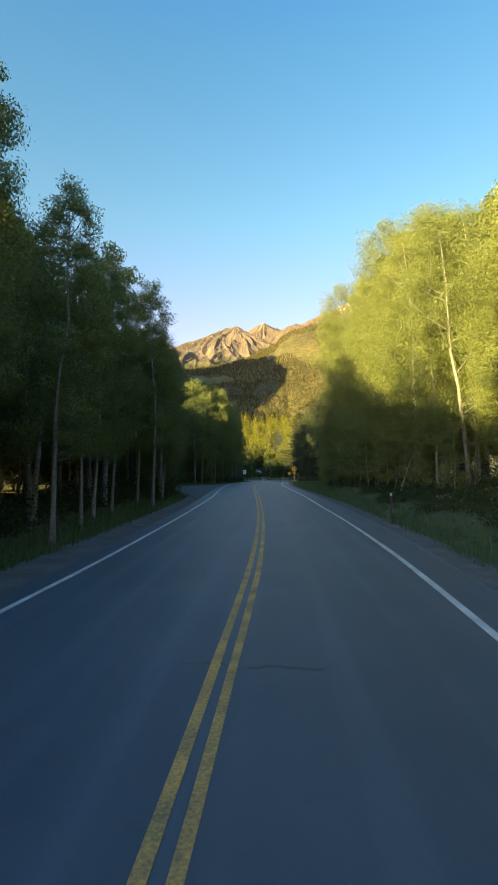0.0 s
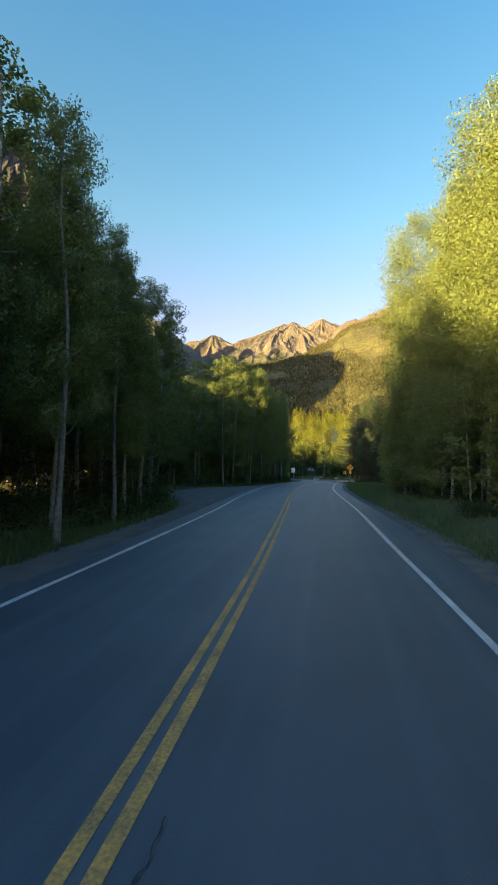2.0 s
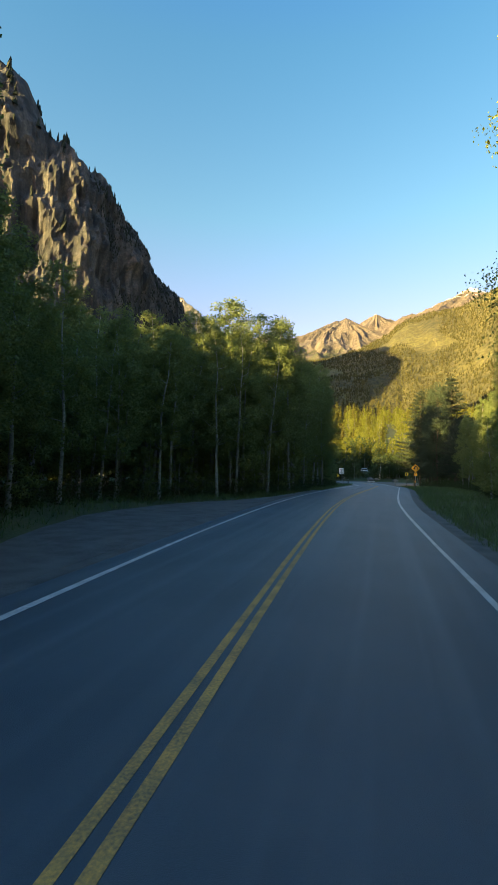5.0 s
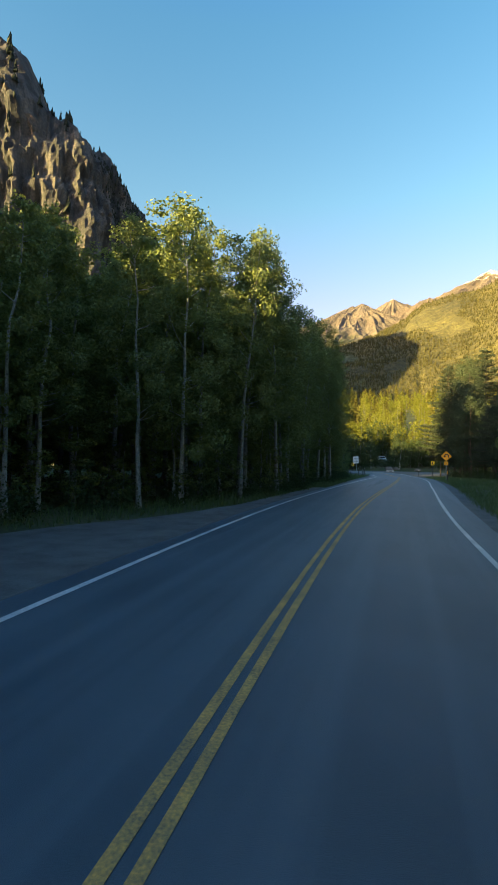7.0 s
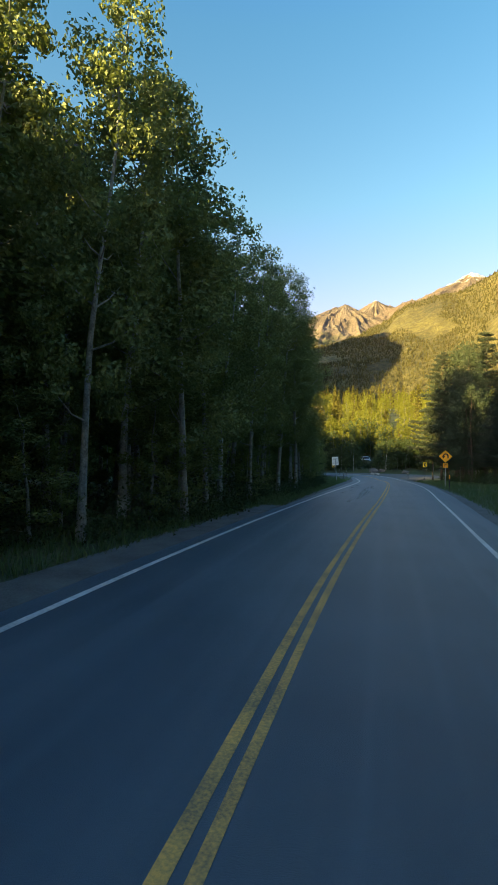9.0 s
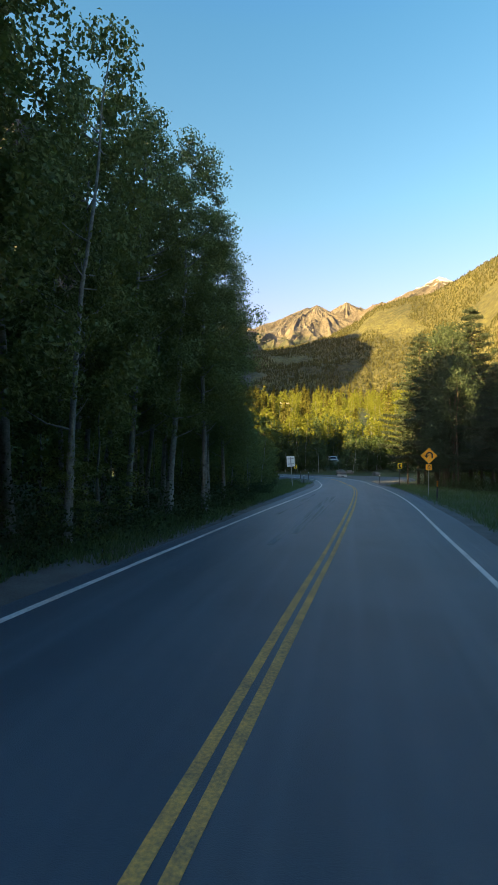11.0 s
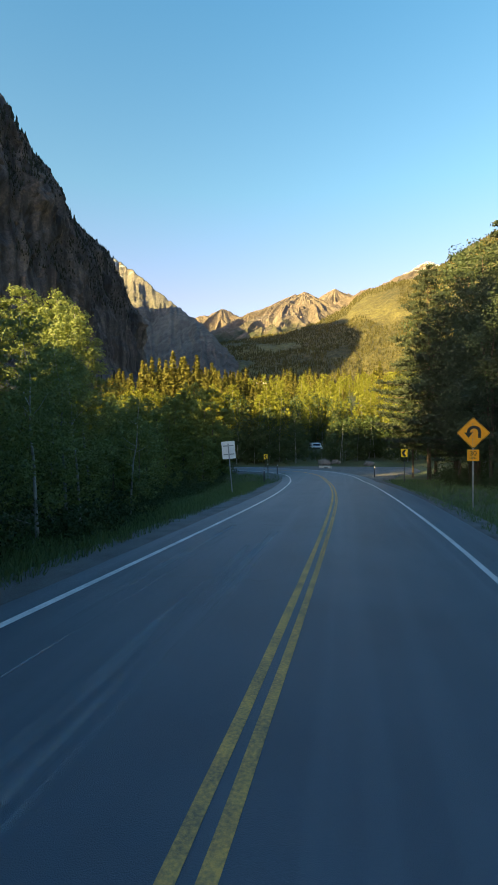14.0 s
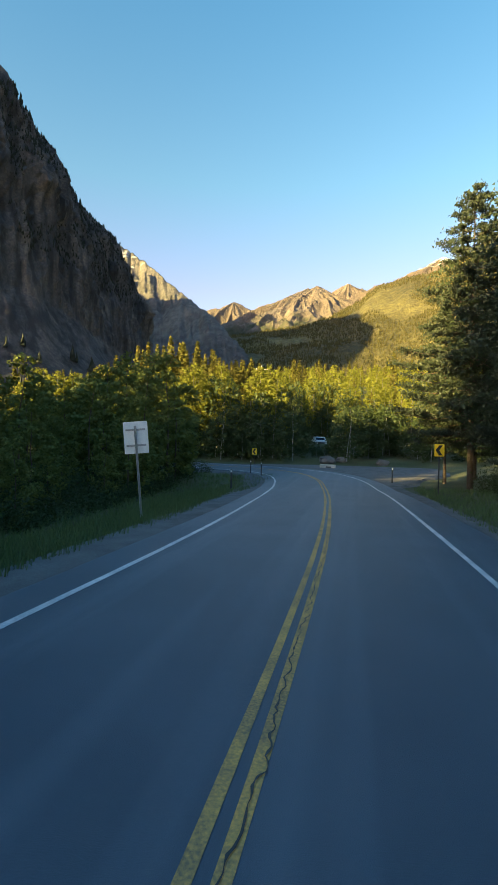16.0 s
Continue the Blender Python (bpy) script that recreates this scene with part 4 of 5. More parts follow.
def zoned_rock(name, low, mid, high, zones):
    """Bare rock, with dark timber below a ragged line or thin snow in gullies near the crest."""
    m = rock_material(name, low, mid, high)
    n, l = m.node_tree.nodes, m.node_tree.links
    bsdf = n["Principled BSDF"]
    base = bsdf.inputs["Base Color"].links[0].from_socket
    co, sep = n.new("ShaderNodeTexCoord"), n.new("ShaderNodeSeparateXYZ")
    l.new(co.outputs["Object"], sep.inputs[0])
    for colour, lo, hi, scale, amount, flip in zones:
        ns, ad, mr, mx = n.new("ShaderNodeTexNoise"), n.new("ShaderNodeMath"), n.new("ShaderNodeMapRange"), n.new("ShaderNodeMix")
        ns.inputs["Scale"].default_value, ns.inputs["Detail"].default_value = scale, 7
        l.new(co.outputs["Object"], ns.inputs["Vector"])
        ad.operation, ad.inputs[1].default_value = "MULTIPLY_ADD", amount
        l.new(ns.outputs["Fac"], ad.inputs[0])
        l.new(sep.outputs["Z"], ad.inputs[2])
        mr.inputs["From Min"].default_value, mr.inputs["From Max"].default_value = lo + (0 if flip else amount * 0.18), hi + (0 if flip else amount * 0.18)
        if flip:
            mr.inputs["To Min"].default_value, mr.inputs["To Max"].default_value = 1, 0
        l.new(ad.outputs[0], mr.inputs["Value"])
        mx.data_type = "RGBA"
        mx.inputs[7].default_value = colour
        l.new(mr.outputs[0], mx.inputs[0])
        l.new(base, mx.inputs[6])
        base = mx.outputs[2]
    l.new(base, bsdf.inputs["Base Color"])
    return m


TIMBER, SNOW = (0.04, 0.045, 0.02, 1), (0.42, 0.43, 0.44, 1)
ROCK = zoned_rock("mountain_rock", (0.085, 0.066, 0.05), (0.125, 0.098, 0.075), (0.185, 0.15, 0.118), [(TIMBER, 590, 720, 0.016, 480, True), (SNOW, 1450, 1485, 0.012, 700, False)])
BAREROCK = zoned_rock("bare_rock", (0.05, 0.046, 0.044), (0.09, 0.083, 0.076), (0.15, 0.138, 0.122), [(SNOW, 890, 960, 0.02, 560, False)])


def cliff_material():
    """Layered rock with long dark streaks down its face."""
    m = rock_material("cliff_rock", (0.045, 0.045, 0.05), (0.086, 0.08, 0.079), (0.158, 0.138, 0.117), scale=0.05)
    n, l = m.node_tree.nodes, m.node_tree.links
    m.node_tree.nodes["Bump"].inputs["Distance"].default_value = 2.0
    bsdf = n["Principled BSDF"]
    base = bsdf.inputs["Base Color"].links[0].from_socket
    co, mp, ns, mr, mx = n.new("ShaderNodeTexCoord"), n.new("ShaderNodeMapping"), n.new("ShaderNodeTexNoise"), n.new("ShaderNodeMapRange"), n.new("ShaderNodeMix")
    mp.inputs["Scale"].default_value = (0.16, 0.16, 0.012)
    ns.inputs["Scale"].default_value, ns.inputs["Detail"].default_value = 1.0, 8
    mr.inputs["From Min"].default_value, mr.inputs["From Max"].default_value = 0.42, 0.62
    mx.data_type = "RGBA"
    mx.inputs[7].default_value = (0.027, 0.028, 0.031, 1)
    l.new(co.outputs["Object"], mp.inputs["Vector"])
    l.new(mp.outputs[0], ns.inputs["Vector"])
    l.new(ns.outputs["Fac"], mr.inputs["Value"])
    l.new(mr.outputs[0], mx.inputs[0])
    l.new(base, mx.inputs[6])
    l.new(mx.outputs[2], bsdf.inputs["Base Color"])
    return m


CLIFFROCK = cliff_material()
HILLWOOD = rock_material("wooded_slope", (0.046, 0.043, 0.016), (0.088, 0.078, 0.026), (0.153, 0.133, 0.041), scale=0.006)


def mountain(name, skyline, near, far, mat, label, rough=0.06, base=0.0, shape=1.0, n=(220, 60), seed=1, tag="mountain", spurs=0.35, ragged=0.004):
    """A mountain side: from its foot at the near distance it climbs to a crest whose height goes with the bearing, then falls behind.
    near and far: metres, or pairs of bearing and metres."""
    b = np.array([p[0] for p in skyline]); e = np.tan(np.radians([p[1] for p in skyline]))
    az = np.linspace(b[0], b[-1], n[0])
    near = np.interp(az, *zip(*near)) if isinstance(near, list) else np.full(n[0], near)
    far = np.interp(az, *zip(*far)) if isinstance(far, list) else np.full(n[0], far)
    crests = np.interp(az, b, e) * far + [noise.fractal((a * 1.1, seed * 4.0, 1.0), 0.7, 2.2, 5) * ragged * d for a, d in zip(az, far)]
    verts = []
    k = 7.0 / far.max()
    for j in range(n[1] + 6):
        s = j / (n[1] - 1)
        calm = min(1, 3 * s) * (1.0 if s < 0.8 else max(0, 1 - s) / 0.2)
        for a, crest, d0, d1 in zip(az, crests, near, far):
            d = d0 + (d1 - d0) * s
            x, y = d * math.sin(radians(a)), d * math.cos(radians(a)) + 60
            r = noise.ridged_multi_fractal((x * k + seed, y * k, seed * 3.1), 0.9, 2.1, 6, 1.0, 2.0) - 1.2
            f = noise.fractal((x * k * 3 + seed, y * k * 3, seed * 1.7), 0.8, 2.1, 5)
            spur = noise.ridged_multi_fractal((a * spurs + s * 0.8, s * 0.9, seed * 2.3), 0.8, 2.2, 4, 1.0, 2.0) - 1.1
            lift = (r * 0.09 + f * 0.06 + spur * 0.05) * rough * d1 * calm
            if s <= 1:
                z = base + (crest - base) * s ** shape + lift
            else:
                z = crest * (1 - (s - 1) * 6) + lift
            verts.append((x, y, z))
    faces = [(j * n[0] + i, j * n[0] + i + 1, (j + 1) * n[0] + i + 1, (j + 1) * n[0] + i) for j in range(n[1] + 5) for i in range(n[0] - 1)]
    return tagged(raw_mesh(name, verts, faces, mat, smooth=True), label, tag, kind="structure")


def massif(name, summits, near, far, span, label, n=(200, 90), seed=1):
    """Peaks that fall off on all sides from their summits, (bearing, distance, elevation, steepness), with ridges and gullies running down."""
    tops = [(d * math.sin(radians(b)), d * math.cos(radians(b)) + 60, d * math.tan(radians(e)), k) for b, d, e, k in summits]
    verts = []
    for j in range(n[1]):
        d = near + (far - near) * j / (n[1] - 1)
        for a in np.linspace(*span, n[0]):
            x, y = d * math.sin(radians(a)), d * math.cos(radians(a)) + 60
            z = 0.0
            for i, (px, py, pz, k) in enumerate(tops):
                r = math.hypot(x - px, y - py) + 1e-6
                ux, uy = (x - px) / r, (y - py) / r
                gully = noise.ridged_multi_fractal((ux * 1.9 + i * 7 + seed, uy * 1.9, r * 0.0009), 0.8, 2.1, 4, 1.0, 2.0) - 1.1
                z = max(z, pz - k * r * (1 - 0.24 * gully))
            rough = noise.fractal((x * 0.012 + seed, y * 0.012, 2.0), 0.9, 2.1, 5)
            verts.append((x, y, z + rough * 11))
    faces = [(j * n[0] + i, j * n[0] + i + 1, (j + 1) * n[0] + i + 1, (j + 1) * n[0] + i) for j in range(n[1] - 1) for i in range(n[0] - 1)]
    return tagged(raw_mesh(name, verts, faces, ROCK), label, "mountain", kind="structure")


massif("backdrop_far_peaks", [(-3.2, 3700, 15.9, 0.6), (-2.2, 3750, 16.2, 0.7), (-1.1, 3750, 17.0, 0.75), (0.4, 3800, 16.4, 0.7), (1.5, 3800, 16.3, 0.7), (2.8, 3800, 16.9, 0.7), (5, 3850, 16.3, 0.6), (8.9, 3850, 18.9, 0.6), (12, 3850, 17, 0.6)],
       2600, 4300, (-12, 17), "bare grey-brown peaks with snow patches in evening sun", (300, 110), 2)
massif("backdrop_front_peak", [(-4.6, 2500, 16.65, 0.56), (-5.6, 2480, 16.4, 0.55), (-6.9, 2520, 15.6, 0.55), (-8.6, 2560, 14.6, 0.5), (-10.4, 2600, 13.4, 0.5), (-3.0, 2480, 15.5, 0.6), (-1.5, 2440, 14.6, 0.6)],
       1500, 2900, (-17, 5), "bare brown pyramid peak with timber on its lower slopes", (300, 130), 3)
massif("backdrop_small_peak", [(-14.1, 3000, 15.05, 0.62), (-14.9, 3000, 14.6, 0.6), (-16.4, 3050, 13.7, 0.5), (-19, 3050, 12.9, 0.5), (-12.4, 2950, 13.3, 0.6), (-22, 3050, 12.6, 0.4)],
       2000, 3400, (-28, -7), "low brown summit in evening sun", (220, 100), 12)
mountain("backdrop_left_mountain", [(-42, 12), (-31, 18.6), (-27, 20.0), (-25, 19.0), (-21.8, 16.9), (-18.5, 14.6), (-16.5, 13.4), (-14, 11), (-12, 9)],
         [(-42, 1250), (-26, 1050), (-16.5, 800), (-12, 700)], [(-42, 2600), (-26, 2080), (-16.5, 1300), (-12, 1100)], BAREROCK, "rocky mountain shoulder with sunlit crest", 0.2, 20, 1.1, (240, 90), 5, spurs=0.5, ragged=0.006)
mountain("backdrop_hill", [(-32, 10.2), (-22, 10.6), (-15, 11.0), (-10, 11.8), (-7, 12.3), (-3, 13.3), (0.3, 14.9), (1.2, 15.8), (2.5, 16.4), (4, 16.7), (5.5, 17.1), (7.6, 17.2), (9.5, 17.9), (10.6, 18.4), (12.7, 19.4), (16, 20.9), (24, 24), (40, 26)],
         [(-32, 620), (-6, 690), (-1, 800), (2, 890), (6, 900), (10, 850), (16, 680), (40, 400)], [(-32, 1700), (0, 1700), (2.5, 1650), (6, 1600), (10, 1560), (16, 1400), (24, 1050), (40, 700)], HILLWOOD,
         "hillside covered with conifers and aspens, half in evening sun", 0.05, 16, 0.95, (280, 90), 9, ragged=0.002)


def build_cliff():
    """A long rock wall beside the valley: talus at its foot, a steep fluted face, and a ragged crest; its near end faces back along the valley."""
    plan = smooth_line([(-330, 190), (-260, 205), (-190, 222), (-148, 236), (-128, 262), (-124, 300), (-126, 350), (-130, 370), (-146, 388), (-180, 400), (-240, 405)], 1.0)
    tang = np.gradient(plan, axis=0)
    tang /= np.linalg.norm(tang, axis=1)[:, None]
    outward = np.stack([tang[:, 1], -tang[:, 0]], 1)
    crest = [(-330, 165), (-260, 190), (-220, 200), (-185, 205), (-165, 187), (-150, 158)]
    along = [(236, 156), (262, 148), (277, 140), (290, 130), (305, 117), (337, 117), (365, 110), (388, 108), (405, 95)]
    # outward offset and share of the height, from the foot of the talus to the plateau behind
    prof = [(52, 0.0), (36, 0.12), (20, 0.26), (11, 0.36), (7, 0.52), (3, 0.70), (-3, 0.86), (-12, 0.97), (-22, 1.0), (-45, 0.97), (-80, 0.85)]
    us = np.linspace(0, 1, 130)
    q = us * (len(prof) - 1)
    po, pz = np.interp(q, range(len(prof)), [p[0] for p in prof]), np.interp(q, range(len(prof)), [p[1] for p in prof])
    verts = []
    for i, (p, o) in enumerate(zip(plan, outward)):
        h = np.interp(p[0], [c[0] for c in crest], [c[1] for c in crest]) if p[1] < 236 else np.interp(p[1], [c[0] for c in along], [c[1] for c in along])
        s = i * 1.0
        for u, off, zz in zip(us, po, pz):
            z = zz * h
            face = math.exp(-((u - 0.5) / 0.24) ** 2)
            flute = noise.noise((s * 0.10, z * 0.010, 2.0)) * 6 + noise.ridged_multi_fractal((s * 0.07, z * 0.018, 7.0), 0.8, 2.1, 6, 1.0, 2.0) * 5 - 5
            shelf = noise.noise((s * 0.02, z * 0.07, 4.0)) * 3.0
            crack = noise.ridged_multi_fractal((s * 0.26, z * 0.07, 11.0), 0.7, 2.3, 4, 1.0, 2.0) * 1.5 + noise.fractal((s * 0.5, z * 0.45, 5.0), 0.8, 2.2, 4) * 1.0 - 1.6
            off2 = off + (flute + shelf + crack) * face
            rough = noise.fractal((p[0] * 0.06 + off * 0.05, p[1] * 0.06, 4.0), 0.9, 2.1, 5)
            x, y = p[0] + o[0] * off2, p[1] + o[1] * off2
            verts.append((1.65 * x, 93 + 1.65 * (y - 93), 1.65 * (z - 2 + rough * (5 if u > 0.6 else 2.0) * min(1, u * 3)) - 0.8))
    n = len(us)
    faces = [(j * n + i, j * n + i + 1, (j + 1) * n + i + 1, (j + 1) * n + i) for j in range(len(plan) - 1) for i in range(n - 1)]
    tagged(raw_mesh("backdrop_cliff", verts, faces, CLIFFROCK), "steep brown rock cliff above the wooded valley", "cliff", kind="structure")


build_cliff()
# the ridge outside the view that shades the far valley
def build_ridge():
    """A high ridge beside the valley, its crest along the valley."""
    xs, ys = np.linspace(-1300, -560, 40), np.linspace(-760, 1800, 110)
    verts = []
    for y in ys:
        h = np.interp(y, [-760, -700, -600, -460, -325, -154, -60, 172, 215, 512, 795, 900, 1000, 1106, 1300, 1572, 1800], [0, 150, 200, 249, 338, 400, 395, 400, 560, 676, 640, 565, 535, 520, 525, 540, 0])
        for x in xs:
            z = h * max(0.0, 1 - abs(x + 900) / 350) ** 0.8
            verts.append((x, y, z + noise.fractal((x * 0.006, y * 0.006, 3.0), 1.0, 2.0, 5) * 22 * min(1, z / 150) - 5))
    n = len(xs)
    faces = [(j * n + i, j * n + i + 1, (j + 1) * n + i + 1, (j + 1) * n + i) for j in range(len(ys) - 1) for i in range(n - 1)]
    tagged(raw_mesh("backdrop_ridge", verts, faces, ROCK, smooth=True), "high rocky ridge beside the valley, out of view, placed for its shadow", "mountain", kind="structure")

    # second unseen ridge, added to shade the lower left mountain
    verts = []
    ys = np.linspace(850, 1620, 40)
    for y in ys:
        h = np.interp(y, [850, 1000, 1117, 1210, 1324, 1450, 1620], [0, 500, 795, 820, 838, 600, 0])
        for x in xs:
            z = h * max(0.0, 1 - abs(x + 900) / 350) ** 0.8
            verts.append((x - 700, y, z + noise.fractal((x * 0.006, y * 0.006, 9.0), 1.0, 2.0, 5) * 22 * min(1, z / 150) - 5))
    faces = [(j * n + i, j * n + i + 1, (j + 1) * n + i + 1, (j + 1) * n + i) for j in range(len(ys) - 1) for i in range(n - 1)]
    tagged(raw_mesh("backdrop_second_ridge", verts, faces, ROCK, smooth=True), "high rocky ridge beside the valley, out of view, placed for its shadow", "mountain", kind="structure")


build_ridge()


def hill_trees(name, spots, label, height, seed, mats):
    """Small far trees as slim five-sided cones with a ragged skirt, joined into one mesh."""
    rng = np.random.default_rng(seed)
    vs, fs, n = [], [], 0
    for x, y, z in spots:
        h = rng.uniform(*height)
        r = h * rng.uniform(0.17, 0.28)
        a0 = rng.uniform(0, 6.28)
        dx, dy = rng.normal(0, 0.03 * h, 2)
        for k, (share, up) in enumerate(((1.0, rng.uniform(0.02, 0.2)), (0.72, rng.uniform(0.34, 0.46)), (0.42, rng.uniform(0.62, 0.75)))):
            for q in range(5):
                g = a0 + k * 0.6 + q * 1.2566
                e = r * share * rng.uniform(0.45, 1.25)
                vs.append((x + dx * up + e * math.cos(g), y + dy * up + e * math.sin(g), z + h * (up + rng.uniform(-0.06, 0.06))))
        vs.append((x + dx, y + dy, z + h))
        for q in range(5):
            w = (q + 1) % 5
            fs += [(n + q, n + w, n + 5 + w, n + 5 + q), (n + 5 + q, n + 5 + w, n + 10 + w, n + 10 + q), (n + 10 + q, n + 10 + w, n + 15)]
        n += 16
    tagged(raw_mesh(name, np.array(vs), fs, mats), label, "trees", kind="stuff")


def surface_spots(ob, count, seed, keep):
    """Random places on the faces of a mesh that pass a test."""
    rng = np.random.default_rng(seed)
    me = ob.data
    centre, out = np.empty(len(me.polygons) * 3), []
    me.polygons.foreach_get("center", centre)
    area = np.empty(len(me.polygons))
    me.polygons.foreach_get("area", area)
    centre = centre.reshape(-1, 3)
    good = np.array([keep(c) for c in centre])
    pick = rng.choice(np.flatnonzero(good), count, p=area[good] / area[good].sum())
    for i in pick:
        vs = [np.array(me.vertices[v].co) for v in me.polygons[i].vertices]
        a, b = rng.random(2)
        out.append((vs[0] * (1 - a) + vs[1] * a) * (1 - b) + (vs[3] * (1 - a) + vs[2] * a) * b)
    return out


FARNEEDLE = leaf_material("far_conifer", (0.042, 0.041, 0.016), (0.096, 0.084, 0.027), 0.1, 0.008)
# near-black copy of the far conifer: the cliff's shade is put in
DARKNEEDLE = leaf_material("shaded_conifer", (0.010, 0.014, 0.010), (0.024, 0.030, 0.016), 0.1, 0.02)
hill = bpy.data.objects["backdrop_hill"]
hill_trees("hill_conifers", surface_spots(hill, 24000, 3, lambda c: c[1] > 300 and -0.36 * c[1] < c[0] < 0.45 * c[1] and noise.noise((c[0] * 0.006, c[1] * 0.006, 1.0)) > -0.25), "scattered conifers over the hillside", (4, 8.5), 4, FARNEEDLE)
cliff = bpy.data.objects["backdrop_cliff"]
hill_trees("ledge_conifers", surface_spots(cliff, 5200, 17, lambda c: 112 < c[2] < 248 and -272 < c[0] < -191 and 360 < c[1] < 591 and noise.noise((c[0] * 0.018, c[1] * 0.018, c[2] * 0.018)) > -0.2), "shrubs and small conifers on the cliff ledges, coloured as in shade", (1.6, 3.6), 18, DARKNEEDLE)
hill_trees("cliff_conifers", surface_spots(cliff, 620, 7, lambda c: (c[2] > 140 and c[0] < -218 and noise.noise((c[0] * 0.05, c[1] * 0.05, 5.0)) > 0.0) or (c[2] < 50 and c[0] > -198)), "small conifers along the cliff top and talus, coloured as in shade", (5, 12), 8, DARKNEEDLE)


# ---- signs and posts ----
def diamond_points(half, corner=0.06, n=5):
    pts = []
    for k in range(4):
        a = math.pi / 2 * k
        c = Vector((math.cos(a), math.sin(a))) * (half - corner * 1.41)
        for i in range(n):
            b = a - math.pi / 4 + math.pi / 2 * i / (n - 1)
            pts.append(c + Vector((math.cos(b), math.sin(b))) * corner)
    return pts


def plate(pts, thick=0.004):
    """A thin plate facing -y from an outline in x, z."""
    bm = bmesh.new()
    front = bm.faces.new([bm.verts.new((p[0], -thick / 2, p[1])) for p in pts])
    made = bmesh.ops.extrude_face_region(bm, geom=[front])
    bmesh.ops.translate(bm, vec=(0, thick, 0), verts=[v for v in made["geom"] if isinstance(v, bmesh.types.BMVert)])
    bmesh.ops.recalc_face_normals(bm, faces=bm.faces)
    return bm


def rounded(w, h, r=0.03, n=4):
    pts = []
    for cx, cz, a0 in ((w / 2 - r, h / 2 - r, 0), (-w / 2 + r, h / 2 - r, 90), (-w / 2 + r, -h / 2 + r, 180), (w / 2 - r, -h / 2 + r, 270)):
        for i in range(n):
            a = radians(a0 + 90 * i / (n - 1))
            pts.append(Vector((cx + r * math.cos(a), cz + r * math.sin(a))))
    return pts


def strip(points, width):
    """Outline of a bent band of even width."""
    left, right = [], []
    for i, p in enumerate(points):
        d = (points[min(i + 1, len(points) - 1)] - points[max(i - 1, 0)]).normalized()
        nrm = Vector((-d.y, d.x)) * width / 2
        left.append(p + nrm)
        right.append(p - nrm)
    return left + right[::-1]


def shift(pts, dx, dz):
    return [p + Vector((dx, dz)) for p in pts]


def post(parent, height, mat=STEEL, w=0.06):
    """A U-channel sign post."""
    bm = bmesh.new()
    for dx, dy, sx, sy in ((0, 0.03, w, 0.006), (-w / 2, 0.015, 0.006, 0.036), (w / 2, 0.015, 0.006, 0.036)):
        bm_box(bm, (sx, sy, height + 0.3), (dx, dy, height / 2 - 0.15))
    return part("post", bm, mat, parent)


def text_part(body, size, at, mat, parent, name="lettering"):
    """Raised lettering in the built-in font, as a mesh."""
    curve = bpy.data.curves.new(name, "FONT")
    curve.body, curve.size, curve.align_x, curve.align_y, curve.extrude = body, size, "CENTER", "CENTER", 0.001
    tmp = bpy.data.objects.new(name, curve)
    scene.collection.objects.link(tmp)
    dg = bpy.context.evaluated_depsgraph_get()
    dg.update()
    me = bpy.data.meshes.new_from_object(tmp.evaluated_get(dg))
    bpy.data.objects.remove(tmp)
    me.transform(Matrix.Translation(at) @ Matrix.Rotation(radians(90), 4, "X"))
    me.materials.clear()
    me.materials.append(mat)
    ob = new(name, me)
    ob.parent = parent
    return ob


def curve_sign(x, y, z, centre, turn=0):
    s = empty("warning_sign", pose(x, y, z, 0, 0, turn), label="yellow diamond hairpin curve sign with 30 plate on steel post", category="road sign")
    c = centre - z
    post(s, c + 0.4)
    part("panel", plate(shift(diamond_points(0.645), 0, c)), SIGNYELLOW, s)
    rim = bmesh.new()
    outer, inner = shift(diamond_points(0.625, 0.055), 0, c), shift(diamond_points(0.603, 0.045), 0, c)
    vo, vi = [rim.verts.new((p[0], -0.004, p[1])) for p in outer], [rim.verts.new((p[0], -0.004, p[1])) for p in inner]
    for i in range(len(vo)):
        j = (i + 1) % len(vo)
        rim.faces.new((vo[i], vo[j], vi[j], vi[i]))
    part("border", rim, BLACK, s, "black border line")
    pts = [Vector((0.24, -0.20)), Vector((0.24, 0.02))] + [Vector((0.03 + 0.21 * math.cos(radians(a)), 0.04 + 0.20 * math.sin(radians(a)))) for a in range(10, 171, 16)] + [Vector((-0.19, -0.02))]
    part("arrow", plate(shift(strip(pts, 0.115), 0, c - 0.0), 0.012), BLACK, s, "black bent arrow")
    head = [Vector((-0.34, 0.02)), Vector((-0.18, -0.2)), Vector((-0.02, 0.02))]
    part("arrow_head", plate(shift(head, 0, c), 0.0125), BLACK, s, "black arrow head")
    low = part("speed_plate", plate(shift(rounded(0.46, 0.46), 0, c - 0.9)), SIGNYELLOW, s, "small yellow speed plate")
    text_part("30", 0.27, (0, -0.004, c - 0.83), BLACK, low, "numerals")
    text_part("M.P.H.", 0.10, (0, -0.004, c - 1.02), BLACK, low, "unit_lettering")
    return s


